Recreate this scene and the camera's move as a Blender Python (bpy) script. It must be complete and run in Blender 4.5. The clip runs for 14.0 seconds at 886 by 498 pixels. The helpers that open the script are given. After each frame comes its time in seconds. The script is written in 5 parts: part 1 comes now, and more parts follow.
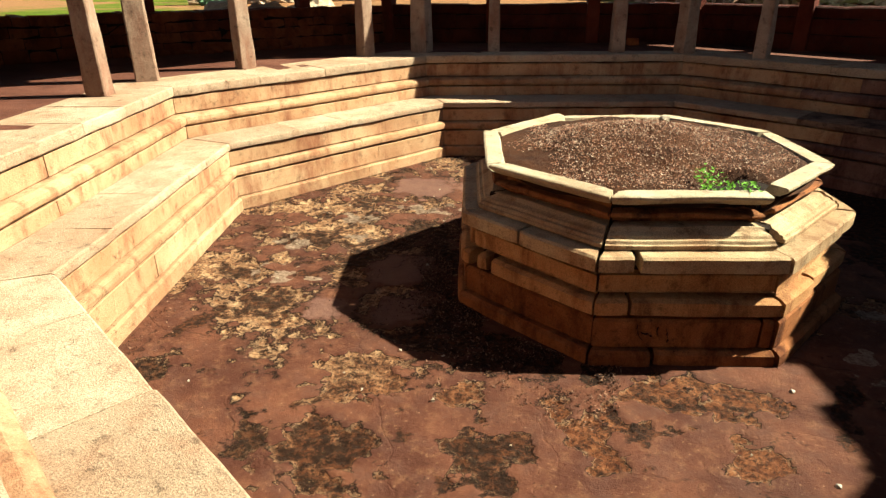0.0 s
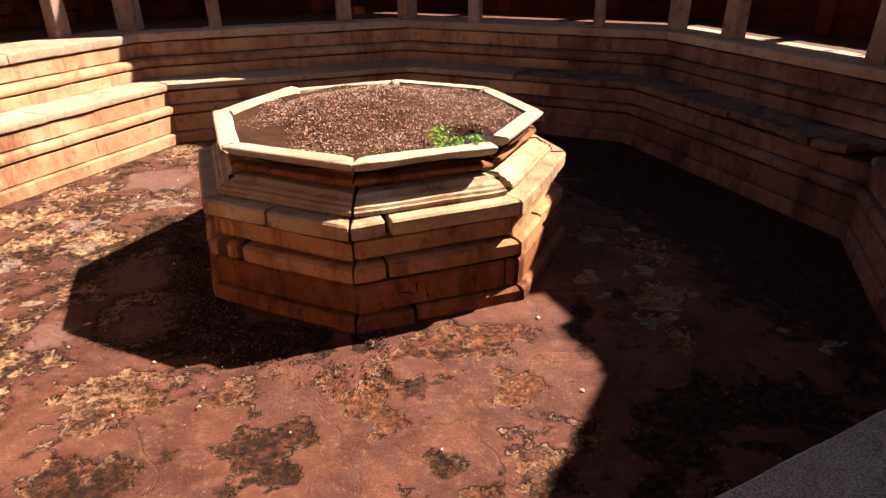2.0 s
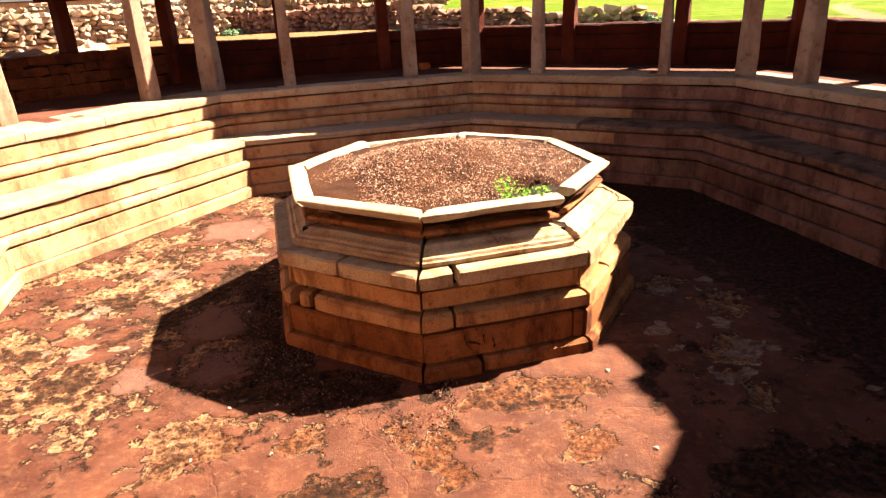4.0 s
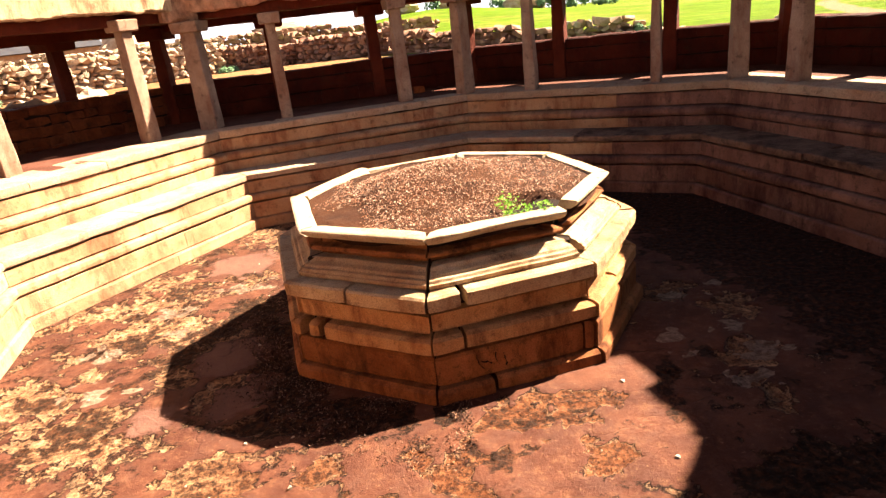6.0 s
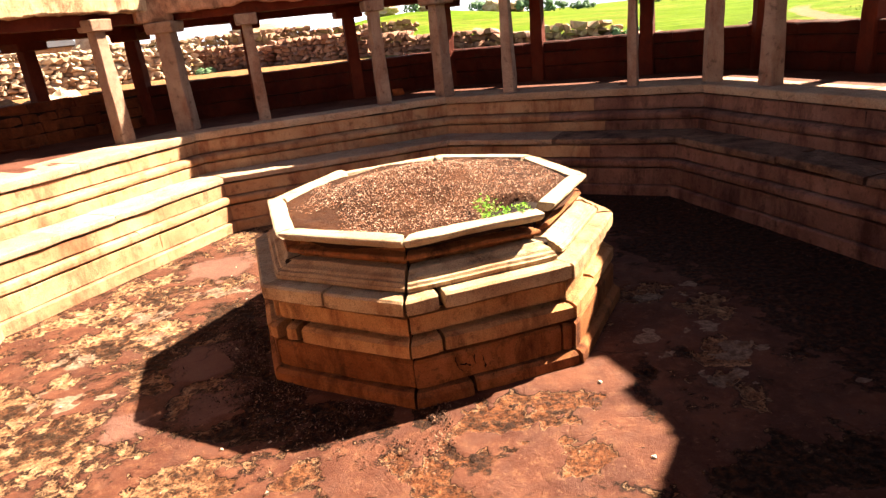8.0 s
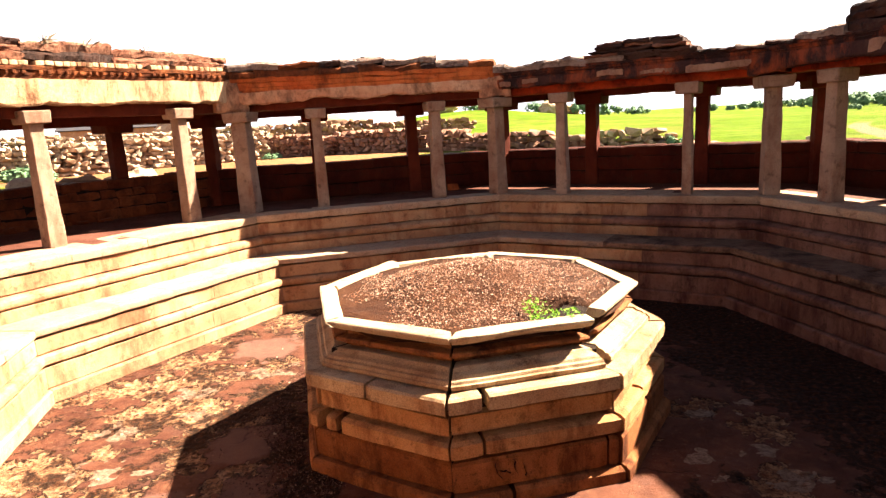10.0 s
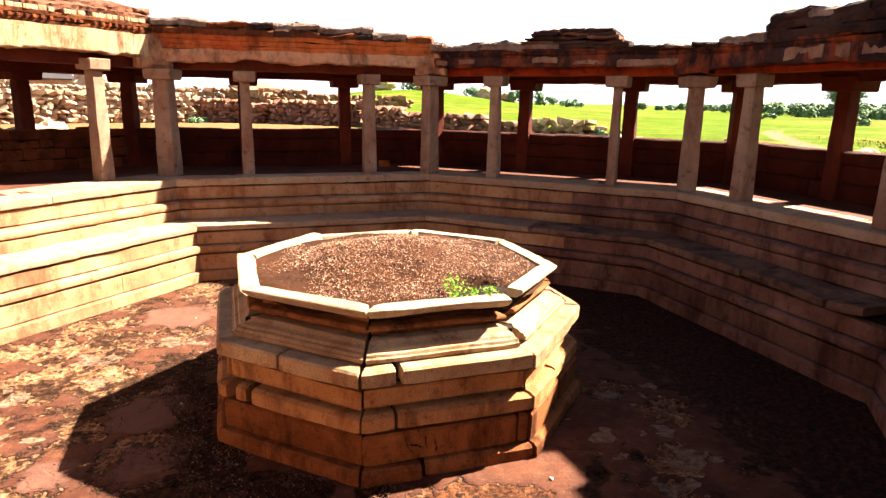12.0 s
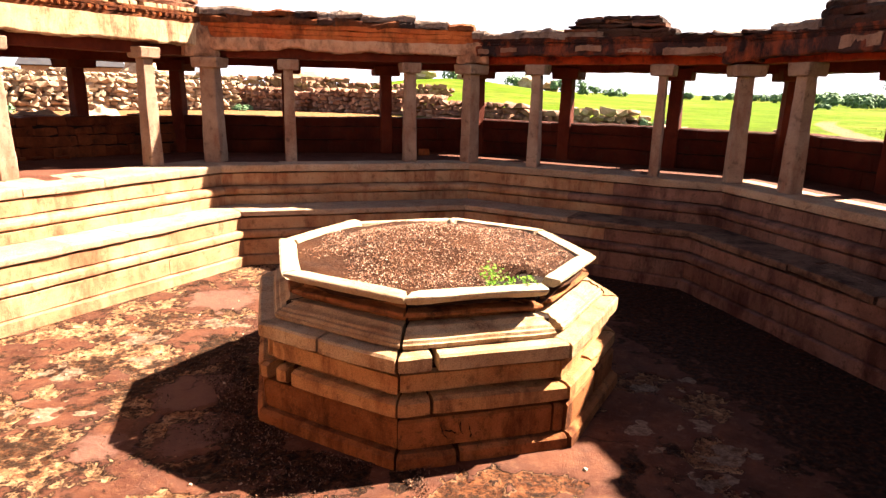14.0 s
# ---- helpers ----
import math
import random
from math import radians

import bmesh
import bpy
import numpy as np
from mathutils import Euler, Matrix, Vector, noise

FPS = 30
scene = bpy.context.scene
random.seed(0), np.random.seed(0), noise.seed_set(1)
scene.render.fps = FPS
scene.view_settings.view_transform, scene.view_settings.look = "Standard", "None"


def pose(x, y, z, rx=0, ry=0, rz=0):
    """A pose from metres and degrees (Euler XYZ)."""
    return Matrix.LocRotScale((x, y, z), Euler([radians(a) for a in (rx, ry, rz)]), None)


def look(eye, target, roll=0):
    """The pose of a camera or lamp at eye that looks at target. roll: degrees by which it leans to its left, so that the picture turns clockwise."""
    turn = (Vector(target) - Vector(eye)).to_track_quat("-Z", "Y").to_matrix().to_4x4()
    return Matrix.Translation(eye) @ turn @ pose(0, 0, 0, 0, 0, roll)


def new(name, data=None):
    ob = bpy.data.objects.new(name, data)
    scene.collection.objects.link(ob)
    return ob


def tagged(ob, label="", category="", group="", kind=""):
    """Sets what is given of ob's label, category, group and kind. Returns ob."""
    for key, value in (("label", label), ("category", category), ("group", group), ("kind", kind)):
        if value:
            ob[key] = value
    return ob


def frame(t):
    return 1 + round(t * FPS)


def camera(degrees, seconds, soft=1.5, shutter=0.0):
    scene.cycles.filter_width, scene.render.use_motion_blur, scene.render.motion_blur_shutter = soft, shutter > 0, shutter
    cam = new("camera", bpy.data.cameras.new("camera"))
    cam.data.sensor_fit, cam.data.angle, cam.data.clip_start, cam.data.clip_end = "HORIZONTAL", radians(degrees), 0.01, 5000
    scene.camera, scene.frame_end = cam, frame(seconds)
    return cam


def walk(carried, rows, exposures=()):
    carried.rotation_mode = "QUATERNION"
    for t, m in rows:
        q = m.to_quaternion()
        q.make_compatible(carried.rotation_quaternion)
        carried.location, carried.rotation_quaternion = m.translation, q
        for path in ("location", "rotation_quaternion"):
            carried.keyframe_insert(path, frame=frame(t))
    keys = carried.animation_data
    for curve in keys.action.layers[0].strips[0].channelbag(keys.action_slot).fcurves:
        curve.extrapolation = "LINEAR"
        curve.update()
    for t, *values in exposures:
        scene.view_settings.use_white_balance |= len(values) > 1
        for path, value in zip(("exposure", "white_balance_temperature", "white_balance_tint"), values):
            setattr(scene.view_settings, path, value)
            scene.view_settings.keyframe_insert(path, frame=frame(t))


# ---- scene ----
cam = camera(70.43, 14.0, soft=1.35)
# seconds, x, y, z, yaw, pitch, roll
ROWS = [
    (0.0, 0.826, -7.054, 3.268, 24.50, -23.81, 0.57),
    (0.5, 0.833, -6.995, 3.269, 15.69, -24.34, 0.16),
    (1.0, 0.880, -6.951, 3.236, 10.09, -24.91, 0.49),
    (1.5, 0.918, -6.933, 3.218, 5.93, -25.59, 0.06),
    (2.0, 0.964, -6.934, 3.211, 1.85, -26.22, 0.44),
    (2.5, 0.982, -6.931, 3.216, -0.03, -26.24, 0.66),
    (3.0, 0.968, -6.935, 3.218, 1.36, -25.90, 0.77),
    (3.5, 0.931, -6.947, 3.243, 4.90, -24.06, 0.34),
    (4.0, 0.918, -6.969, 3.263, 6.99, -21.82, 2.69),
    (4.2, 0.933, -6.942, 3.261, 6.61, -21.02, 2.57),
    (6.5, 0.925, -6.978, 3.275, 6.17, -19.98, 6.90),
    (7.0, 0.934, -6.975, 3.274, 5.96, -19.94, 6.66),
    (7.5, 0.921, -6.976, 3.274, 5.68, -19.96, 6.22),
    (8.0, 0.942, -6.969, 3.270, 4.37, -20.01, 5.96),
    (8.5, 0.942, -6.963, 3.295, 3.91, -18.27, 5.48),
    (9.0, 0.918, -6.982, 3.349, 6.82, -13.64, 5.10),
    (9.2, 0.916, -6.996, 3.355, 7.79, -13.11, 5.08),
    (11.3, 0.958, -6.950, 3.309, 8.75, -9.39, 0.01),
    (11.5, 0.975, -6.957, 3.290, 6.77, -9.92, -0.71),
    (12.0, 0.986, -6.947, 3.282, 3.90, -13.25, -1.01),
    (12.5, 0.969, -6.931, 3.282, 4.50, -15.10, -0.63),
    (13.0, 0.965, -6.939, 3.276, 5.40, -15.08, -0.19),
    (13.5, 0.981, -6.961, 3.275, 6.21, -15.36, 0.12),
    (14.0, 0.989, -6.975, 3.274, 7.52, -14.27, -1.20),
]
EXPOSURES = [(0.0, 2.28, 5800, -8), (0.5, 2.15, 5850, -4), (1.0, 2.08, 6000, 3), (1.5, 2.15, 5950, 10), (2.0, 2.6, 6050, 18), (2.5, 2.9, 6300, 18), (3.0, 3.2, 6550, 19), (4.0, 3.4, 6800, 17), (8.0, 3.35, 6700, 15), (9.0, 3.44, 6650, 16), (11.5, 3.4, 6650, 15), (12.5, 3.35, 6650, 16), (13.5, 3.4, 6650, 16), (14.0, 3.44, 6650, 17)]
walk(cam, [(t, pose(x, y, z, 90 + pitch, roll, yaw)) for t, x, y, z, yaw, pitch, roll in ROWS], EXPOSURES)

# ---- light ----
SUN_AZ, SUN_EL = 32.0, 42.0
world = bpy.data.worlds.new("sky")
scene.world = world
world.use_nodes = True
wn = world.node_tree
sky = wn.nodes.new("ShaderNodeTexSky")
sky.sky_type, sky.sun_disc = "NISHITA", False
sky.sun_elevation, sky.sun_rotation = radians(SUN_EL), radians(90 - SUN_AZ)
sky.dust_density = 0.9
bg = wn.nodes["Background"]
bg.inputs["Strength"].default_value = 0.0145
wn.links.new(sky.outputs[0], bg.inputs["Color"])
sun_data = bpy.data.lights.new("sun", "SUN")
sun_data.energy, sun_data.angle, sun_data.color = 5.0, radians(0.75), (1.0, 0.88, 0.66)
sun = new("sun", sun_data)
sun_dir = Vector((math.cos(radians(SUN_AZ)) * math.cos(radians(SUN_EL)), math.sin(radians(SUN_AZ)) * math.cos(radians(SUN_EL)), math.sin(radians(SUN_EL))))
sun.matrix_world = look(sun_dir * 40, (0, 0, 0))

# ---- materials ----


def ramp(nt, src, stops):
    r = nt.nodes.new("ShaderNodeValToRGB")
    els = r.color_ramp.elements
    while len(els) < len(stops):
        els.new(0.5)
    for e, (p, c) in zip(els, stops):
        e.position, e.color = p, (*c, 1) if len(c) == 3 else c
    nt.links.new(src, r.inputs[0])
    return r.outputs[0]


def grey(a):
    return (a, a, a)


def noise_tex(nt, scale, detail=6, rough=0.6, vec=None, stretch=None, distort=0.0):
    n = nt.nodes.new("ShaderNodeTexNoise")
    n.inputs["Scale"].default_value, n.inputs["Detail"].default_value, n.inputs["Roughness"].default_value = scale, detail, rough
    n.inputs["Distortion"].default_value = distort
    if vec is None:
        vec = nt.nodes.new("ShaderNodeNewGeometry").outputs["Position"]
    if stretch:
        m = nt.nodes.new("ShaderNodeMapping")
        m.inputs["Scale"].default_value = stretch
        nt.links.new(vec, m.inputs[0])
        vec = m.outputs[0]
    nt.links.new(vec, n.inputs["Vector"])
    return n.outputs["Fac"]


def mix(nt, fac, a, b, mode="MIX"):
    m = nt.nodes.new("ShaderNodeMix")
    m.data_type, m.blend_type = "RGBA", mode
    for sock, v in ((m.inputs[0], fac), (m.inputs[6], a), (m.inputs[7], b)):
        if isinstance(v, (int, float)):
            sock.default_value = v
        elif isinstance(v, tuple):
            sock.default_value = (*v, 1)
        else:
            nt.links.new(v, sock)
    return m.outputs[2]


def mathn(nt, op, a, b):
    m = nt.nodes.new("ShaderNodeMath")
    m.operation, m.use_clamp = op, True
    for sock, v in ((m.inputs[0], a), (m.inputs[1], b)):
        if isinstance(v, (int, float)):
            sock.default_value = v
        else:
            nt.links.new(v, sock)
    return m.outputs[0]


def base_mat(name, rough=0.85):
    m = bpy.data.materials.new(name)
    m.use_nodes = True
    nt = m.node_tree
    b = nt.nodes["Principled BSDF"]
    b.inputs["Roughness"].default_value = rough
    b.inputs["Specular IOR Level"].default_value = 0.1
    return m, nt, b


def add_bump(nt, b, heights, dist):
    h = heights[0]
    for k in heights[1:]:
        a = nt.nodes.new("ShaderNodeMath")
        a.operation = "ADD"
        nt.links.new(h, a.inputs[0])
        nt.links.new(k, a.inputs[1])
        h = a.outputs[0]
    bp = nt.nodes.new("ShaderNodeBump")
    bp.inputs["Strength"].default_value, bp.inputs["Distance"].default_value = 0.9, dist
    nt.links.new(h, bp.inputs["Height"])
    nt.links.new(bp.outputs[0], b.inputs["Normal"])


def stone(name, light, mid, stain, dark=(0.04, 0.02, 0.012), stain_amt=0.5, dark_amt=0.5, bump=0.014, streak=True, per_piece=0.25, grain=0.6, speckle=0.0):
    """Weathered stone: grain, two scales of tone, run-down stains, dark lichen and pits."""
    m, nt, b = base_mat(name)
    big = noise_tex(nt, 1.3, 7, 0.65)
    col = mix(nt, ramp(nt, big, [(0.38, grey(0)), (0.62, grey(1))]), mid, light)
    st = noise_tex(nt, 2.4, 8, 0.7, stretch=(1.0, 1.0, 0.55 if streak is True else streak) if streak else None)
    col = mix(nt, mathn(nt, "MULTIPLY", ramp(nt, st, [(0.48, grey(0)), (0.64, grey(1))]), stain_amt), col, stain)
    dk = noise_tex(nt, 7.0, 9, 0.75)
    col = mix(nt, mathn(nt, "MULTIPLY", ramp(nt, dk, [(0.54, grey(0)), (0.68, grey(1))]), dark_amt), col, dark)
    pits = noise_tex(nt, 34.0, 6, 0.75)
    col = mix(nt, mathn(nt, "MULTIPLY", ramp(nt, pits, [(0.58, grey(0)), (0.70, grey(1))]), dark_amt), col, dark)
    fine = noise_tex(nt, 95.0, 4, 0.7)
    col = mix(nt, grain, col, ramp(nt, fine, [(0.3, grey(0.35)), (0.7, grey(1.0))]), "MULTIPLY")
    if speckle:
        # coarse crystals of pale feldspar and dark mica
        sp = noise_tex(nt, 70.0, 3, 0.6)
        col = mix(nt, speckle, col, ramp(nt, sp, [(0.40, grey(0.16)), (0.52, grey(0.8)), (0.6, grey(1.0))]), "MULTIPLY")
    info = nt.nodes.new("ShaderNodeObjectInfo").outputs["Random"]
    col = mix(nt, per_piece * 2, col, ramp(nt, info, [(0.0, (0.60, 0.50, 0.45)), (0.5, (0.95, 0.86, 0.8)), (1.0, (1.0, 1.0, 1.0))]), "MULTIPLY")
    nt.links.new(col, b.inputs["Base Color"])
    add_bump(nt, b, [dk, pits, fine], bump)
    return m


M_WALL = stone("pool_granite", (0.50, 0.315, 0.185), (0.38, 0.20, 0.108), (0.19, 0.052, 0.024), stain_amt=0.7, dark_amt=0.6, streak=0.3)
# darker granite copies, shade put into the colour; the seat has growth too
M_WALL_SHADED = stone("shaded_pool_granite", (0.29, 0.155, 0.115), (0.17, 0.08, 0.06), (0.05, 0.015, 0.013), stain_amt=0.8, dark_amt=0.75, streak=0.3)
M_SEAT_SHADED_MOSS = stone("shaded_mossy_seat_granite", (0.32, 0.195, 0.13), (0.17, 0.092, 0.065), (0.03, 0.013, 0.011), stain_amt=0.8, dark_amt=0.8, streak=False, grain=0.9)
# grey speckled seat granite, with the brightness of open sky put into it
M_SEAT_SKYLIT = stone("skylit_grey_granite", (0.62, 0.56, 0.50), (0.50, 0.43, 0.37), (0.36, 0.25, 0.19), stain_amt=0.3, dark_amt=0.5, streak=False, grain=0.9, speckle=0.6)
M_LEDGE = stone("ledge_granite", (0.5898, 0.4399, 0.3133), (0.4792, 0.3182, 0.2154), (0.3871, 0.1591, 0.0832), stain_amt=0.4, dark_amt=0.6, streak=False, grain=0.9, speckle=0.3)
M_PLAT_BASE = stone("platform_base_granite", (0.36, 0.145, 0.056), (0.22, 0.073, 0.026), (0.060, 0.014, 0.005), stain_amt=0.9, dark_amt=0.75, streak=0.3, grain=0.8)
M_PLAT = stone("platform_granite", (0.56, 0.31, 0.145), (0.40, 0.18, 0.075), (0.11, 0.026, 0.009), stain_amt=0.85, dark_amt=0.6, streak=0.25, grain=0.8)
M_PLAT_PALE = stone("platform_pale_granite", (0.56, 0.41, 0.255), (0.44, 0.275, 0.155), (0.19, 0.070, 0.030), stain_amt=0.65, dark_amt=0.65, streak=0.4, grain=0.85)
M_RIM = stone("rim_granite", (0.504, 0.4176, 0.3096), (0.4176, 0.3168, 0.2088), (0.3024, 0.1656, 0.0864), stain_amt=0.35, streak=False)
M_PILLAR = stone("pillar_granite", (0.40, 0.275, 0.205), (0.29, 0.175, 0.125), (0.21, 0.075, 0.042), stain_amt=0.6, dark_amt=0.65, streak=0.3, grain=0.85)
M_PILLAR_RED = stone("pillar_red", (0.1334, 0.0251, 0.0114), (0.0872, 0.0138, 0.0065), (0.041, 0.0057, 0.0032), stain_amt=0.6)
M_ROOF = stone("roof_rubble", (0.30, 0.145, 0.095), (0.12, 0.042, 0.024), (0.15, 0.034, 0.012), dark=(0.0113, 0.0061, 0.0058), stain_amt=0.75, dark_amt=0.95, bump=0.03, streak=False)
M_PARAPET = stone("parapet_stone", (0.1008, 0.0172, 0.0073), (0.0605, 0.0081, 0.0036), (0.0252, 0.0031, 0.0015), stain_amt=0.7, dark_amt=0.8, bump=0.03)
M_PARAPET_ROUGH = stone("parapet_rough_stone", (0.26, 0.072, 0.026), (0.12, 0.028, 0.011), (0.03, 0.006, 0.003), stain_amt=0.6, dark_amt=0.8, bump=0.03, per_piece=0.5)
M_GALLERY = stone("gallery_plaster", (0.15, 0.060, 0.040), (0.10, 0.035, 0.023), (0.06, 0.017, 0.011), stain_amt=0.5, streak=False)
M_JOINT = stone("joint_mortar", (0.022, 0.011, 0.007), (0.013, 0.0065, 0.0043), (0.009, 0.0045, 0.0027))
M_RUBBLE = stone("rubble_granite", (0.5616, 0.468, 0.36), (0.4464, 0.324, 0.2232), (0.3024, 0.1368, 0.072), stain_amt=0.4, per_piece=0.5, streak=False)

# ---- plan ----
CENTRE, SKEW = Vector((-0.128, -0.112, 0)), 0.52
T8 = math.tan(radians(22.5))
EDGES = {"cd": 22.5, "bc": 67.5, "ab": 112.5, "za": 157.5, "yz": 202.5, "fy": 247.5, "ef": 292.5, "de": 337.5}
FLOOR_Z, SEAT_Z, GALLERY_Z = 0.0, 1.014, 1.767


def edge_frame(az, centre=CENTRE, skew=SKEW):
    """Local frame of one side of an octagon: x along it, y outwards from the middle, z up."""
    a = radians(az + skew)
    m = Matrix(((math.sin(a), math.cos(a), 0, centre.x), (-math.cos(a), math.sin(a), 0, centre.y), (0, 0, 1, 0), (0, 0, 0, 1)))
    return m


FR = {k: edge_frame(a) for k, a in EDGES.items()}


def part(name, mesh, material, parent=None, label=""):
    if isinstance(mesh, bmesh.types.BMesh):
        me = bpy.data.meshes.new(name)
        mesh.to_mesh(me)
        mesh.free()
    else:
        me = mesh
    if material and not me.materials:
        me.materials.append(material)
    ob = new(name, me)
    if parent:
        ob.parent = parent
    if label:
        tagged(ob, label)
    return ob


def mesh_of(name, verts, faces, smooth=False):
    me = bpy.data.meshes.new(name)
    me.from_pydata([tuple(v) for v in verts], [], faces)
    me.validate()
    if smooth:
        me.polygons.foreach_set("use_smooth", [True] * len(me.polygons))
    return me


def empty(name, loc=(0, 0, 0)):
    ob = new(name)
    ob.location = loc
    return ob


rng = random.Random(7)


def course(m, profile, ua, ub, mit_a=False, mit_b=False, gap=0.005, seg=0.3, wob=0.006, shift=(0, 0), tilt=0.0, inset=0.012, chip_a=0.0, chip_b=0.0, skew=(0.0, 0.0), rag=0.0):
    """A block of a course: the outline (v, z) drawn out along a side from ua to ub, with mitred ends where wanted."""
    seed = rng.uniform(0, 500)
    run = abs(ub - ua) if ua != ub else (2 * profile[0][0] + skew[0] + skew[1]) * T8
    cnt = max(2, int(run / seg) + 1)
    verts, faces = [], []
    k = len(profile)
    vc = sum(p[0] for p in profile) / k
    zc = sum(p[1] for p in profile) / k
    for i in range(cnt + 1):
        f = i / cnt
        cut = inset if i in (0, cnt) else 0.0
        chip = (chip_a if i == 0 else 0.0) + (chip_b if i == cnt else 0.0)
        for v, z in profile:
            a = -(v + skew[0]) * T8 + gap if mit_a else ua + gap
            b = (v + skew[1]) * T8 - gap if mit_b else ub - gap
            u = a + (b - a) * f
            g = (u + (v + skew[0]) * T8) / ((2 * v + skew[0] + skew[1]) * T8)
            lean = skew[0] + (skew[1] - skew[0]) * g
            w = noise.noise_vector(Vector((u * 2.3 + seed, v * 4, z * 4))) * wob + noise.noise_vector(Vector((u * 13 + seed, v * 13, z * 17))) * wob * 0.45
            dv, dz = v - vc, z - zc
            if rag and z < zc:
                # plaster broken away along the foot
                br = noise.fractal(Vector((u * 1.3 + seed, 3.37, 1.71)), 0.5, 2.6, 6)
                dz += rag * max(-0.6, min(1.0, br * 1.1))
            sc = 1 - cut / max(abs(dv), abs(dz), 0.03) * 0.6 if cut else 1
            if chip and v < vc:
                top = 1.0 if z > zc else 0.25
                u += (chip if i == 0 else -chip) * top * 0.6
                dv += chip * top
            verts.append(m @ Vector((u, vc + dv * sc + w.y + shift[0] + lean, zc + dz * sc + w.z + shift[1] + tilt * (f - 0.5))))
    for i in range(cnt):
        for j in range(k):
            j2 = (j + 1) % k
            faces.append((i * k + j, i * k + j2, (i + 1) * k + j2, (i + 1) * k + j))
    faces.append(tuple(range(k))[::-1])
    faces.append(tuple(cnt * k + j for j in range(k)))
    return mesh_of("block", verts, faces)


def box_prof(v0, v1, z0, z1, c=0.012):
    """Outline of a course whose face is at v0 and back at v1."""
    return [(v0, z0 + c), (v0, z1 - c), (v0 + c, z1), (v1, z1), (v1, z0), (v0 + c, z0)]


def bm_box(bm, x0, x1, y0, y1, z0, z1, bev=0.0, m=None):
    g = bmesh.ops.create_cube(bm, size=1)
    for v in g["verts"]:
        v.co = Vector((x0 + (v.co.x + 0.5) * (x1 - x0), y0 + (v.co.y + 0.5) * (y1 - y0), z0 + (v.co.z + 0.5) * (z1 - z0)))
    if m:
        bmesh.ops.transform(bm, matrix=m, verts=g["verts"])
    return g["verts"]


# ---- pool walls ----
# (name, outline, number of blocks, material)
OUT_U, SEAT = 6.09, 5.25
COURSES = [
    ("plinth_block", [(5.125, 0.0), (5.125, 0.165), (5.155, 0.19), (5.5, 0.19), (5.5, 0.0)], 2, M_WALL),
    ("wall_block", box_prof(5.178, 5.5, 0.204, 0.484, 0.008), 3, M_WALL),
    ("moulding_block", [(5.178, 0.512), (5.158, 0.53), (5.15, 0.58), (5.158, 0.625), (5.20, 0.65), (5.5, 0.65), (5.5, 0.512)], 2, M_WALL),
    ("wall_block", box_prof(5.242, 5.5, 0.662, 0.882, 0.008), 3, M_WALL),
    ("seat_slab", [(5.216, 0.912), (5.209, 0.925), (5.207, 0.96), (5.211, 0.998), (5.228, 1.014), (5.98, 1.014), (5.98, 0.912)], 4, M_LEDGE),
    ("wall_block", box_prof(5.935, 6.25, 1.014, 1.19, 0.008), 3, M_WALL),
    ("moulding_block", [(5.93, 1.212), (5.915, 1.232), (5.905, 1.275), (5.915, 1.318), (5.985, 1.356), (6.25, 1.356), (6.25, 1.212)], 2, M_WALL),
    ("wall_block", box_prof(6.088, 6.4, 1.37, 1.60, 0.008), 3, M_WALL),
    ("ledge_slab", [(6.062, 1.626), (6.054, 1.642), (6.05, 1.70), (6.053, 1.75), (6.068, 1.767), (6.6, 1.767), (6.6, 1.626)], 4, M_LEDGE),
]
SIDE_NAMES = {"cd": "east", "bc": "north_east", "ab": "north", "za": "north_west", "yz": "west", "fy": "south_west", "ef": "south", "de": "south_east"}
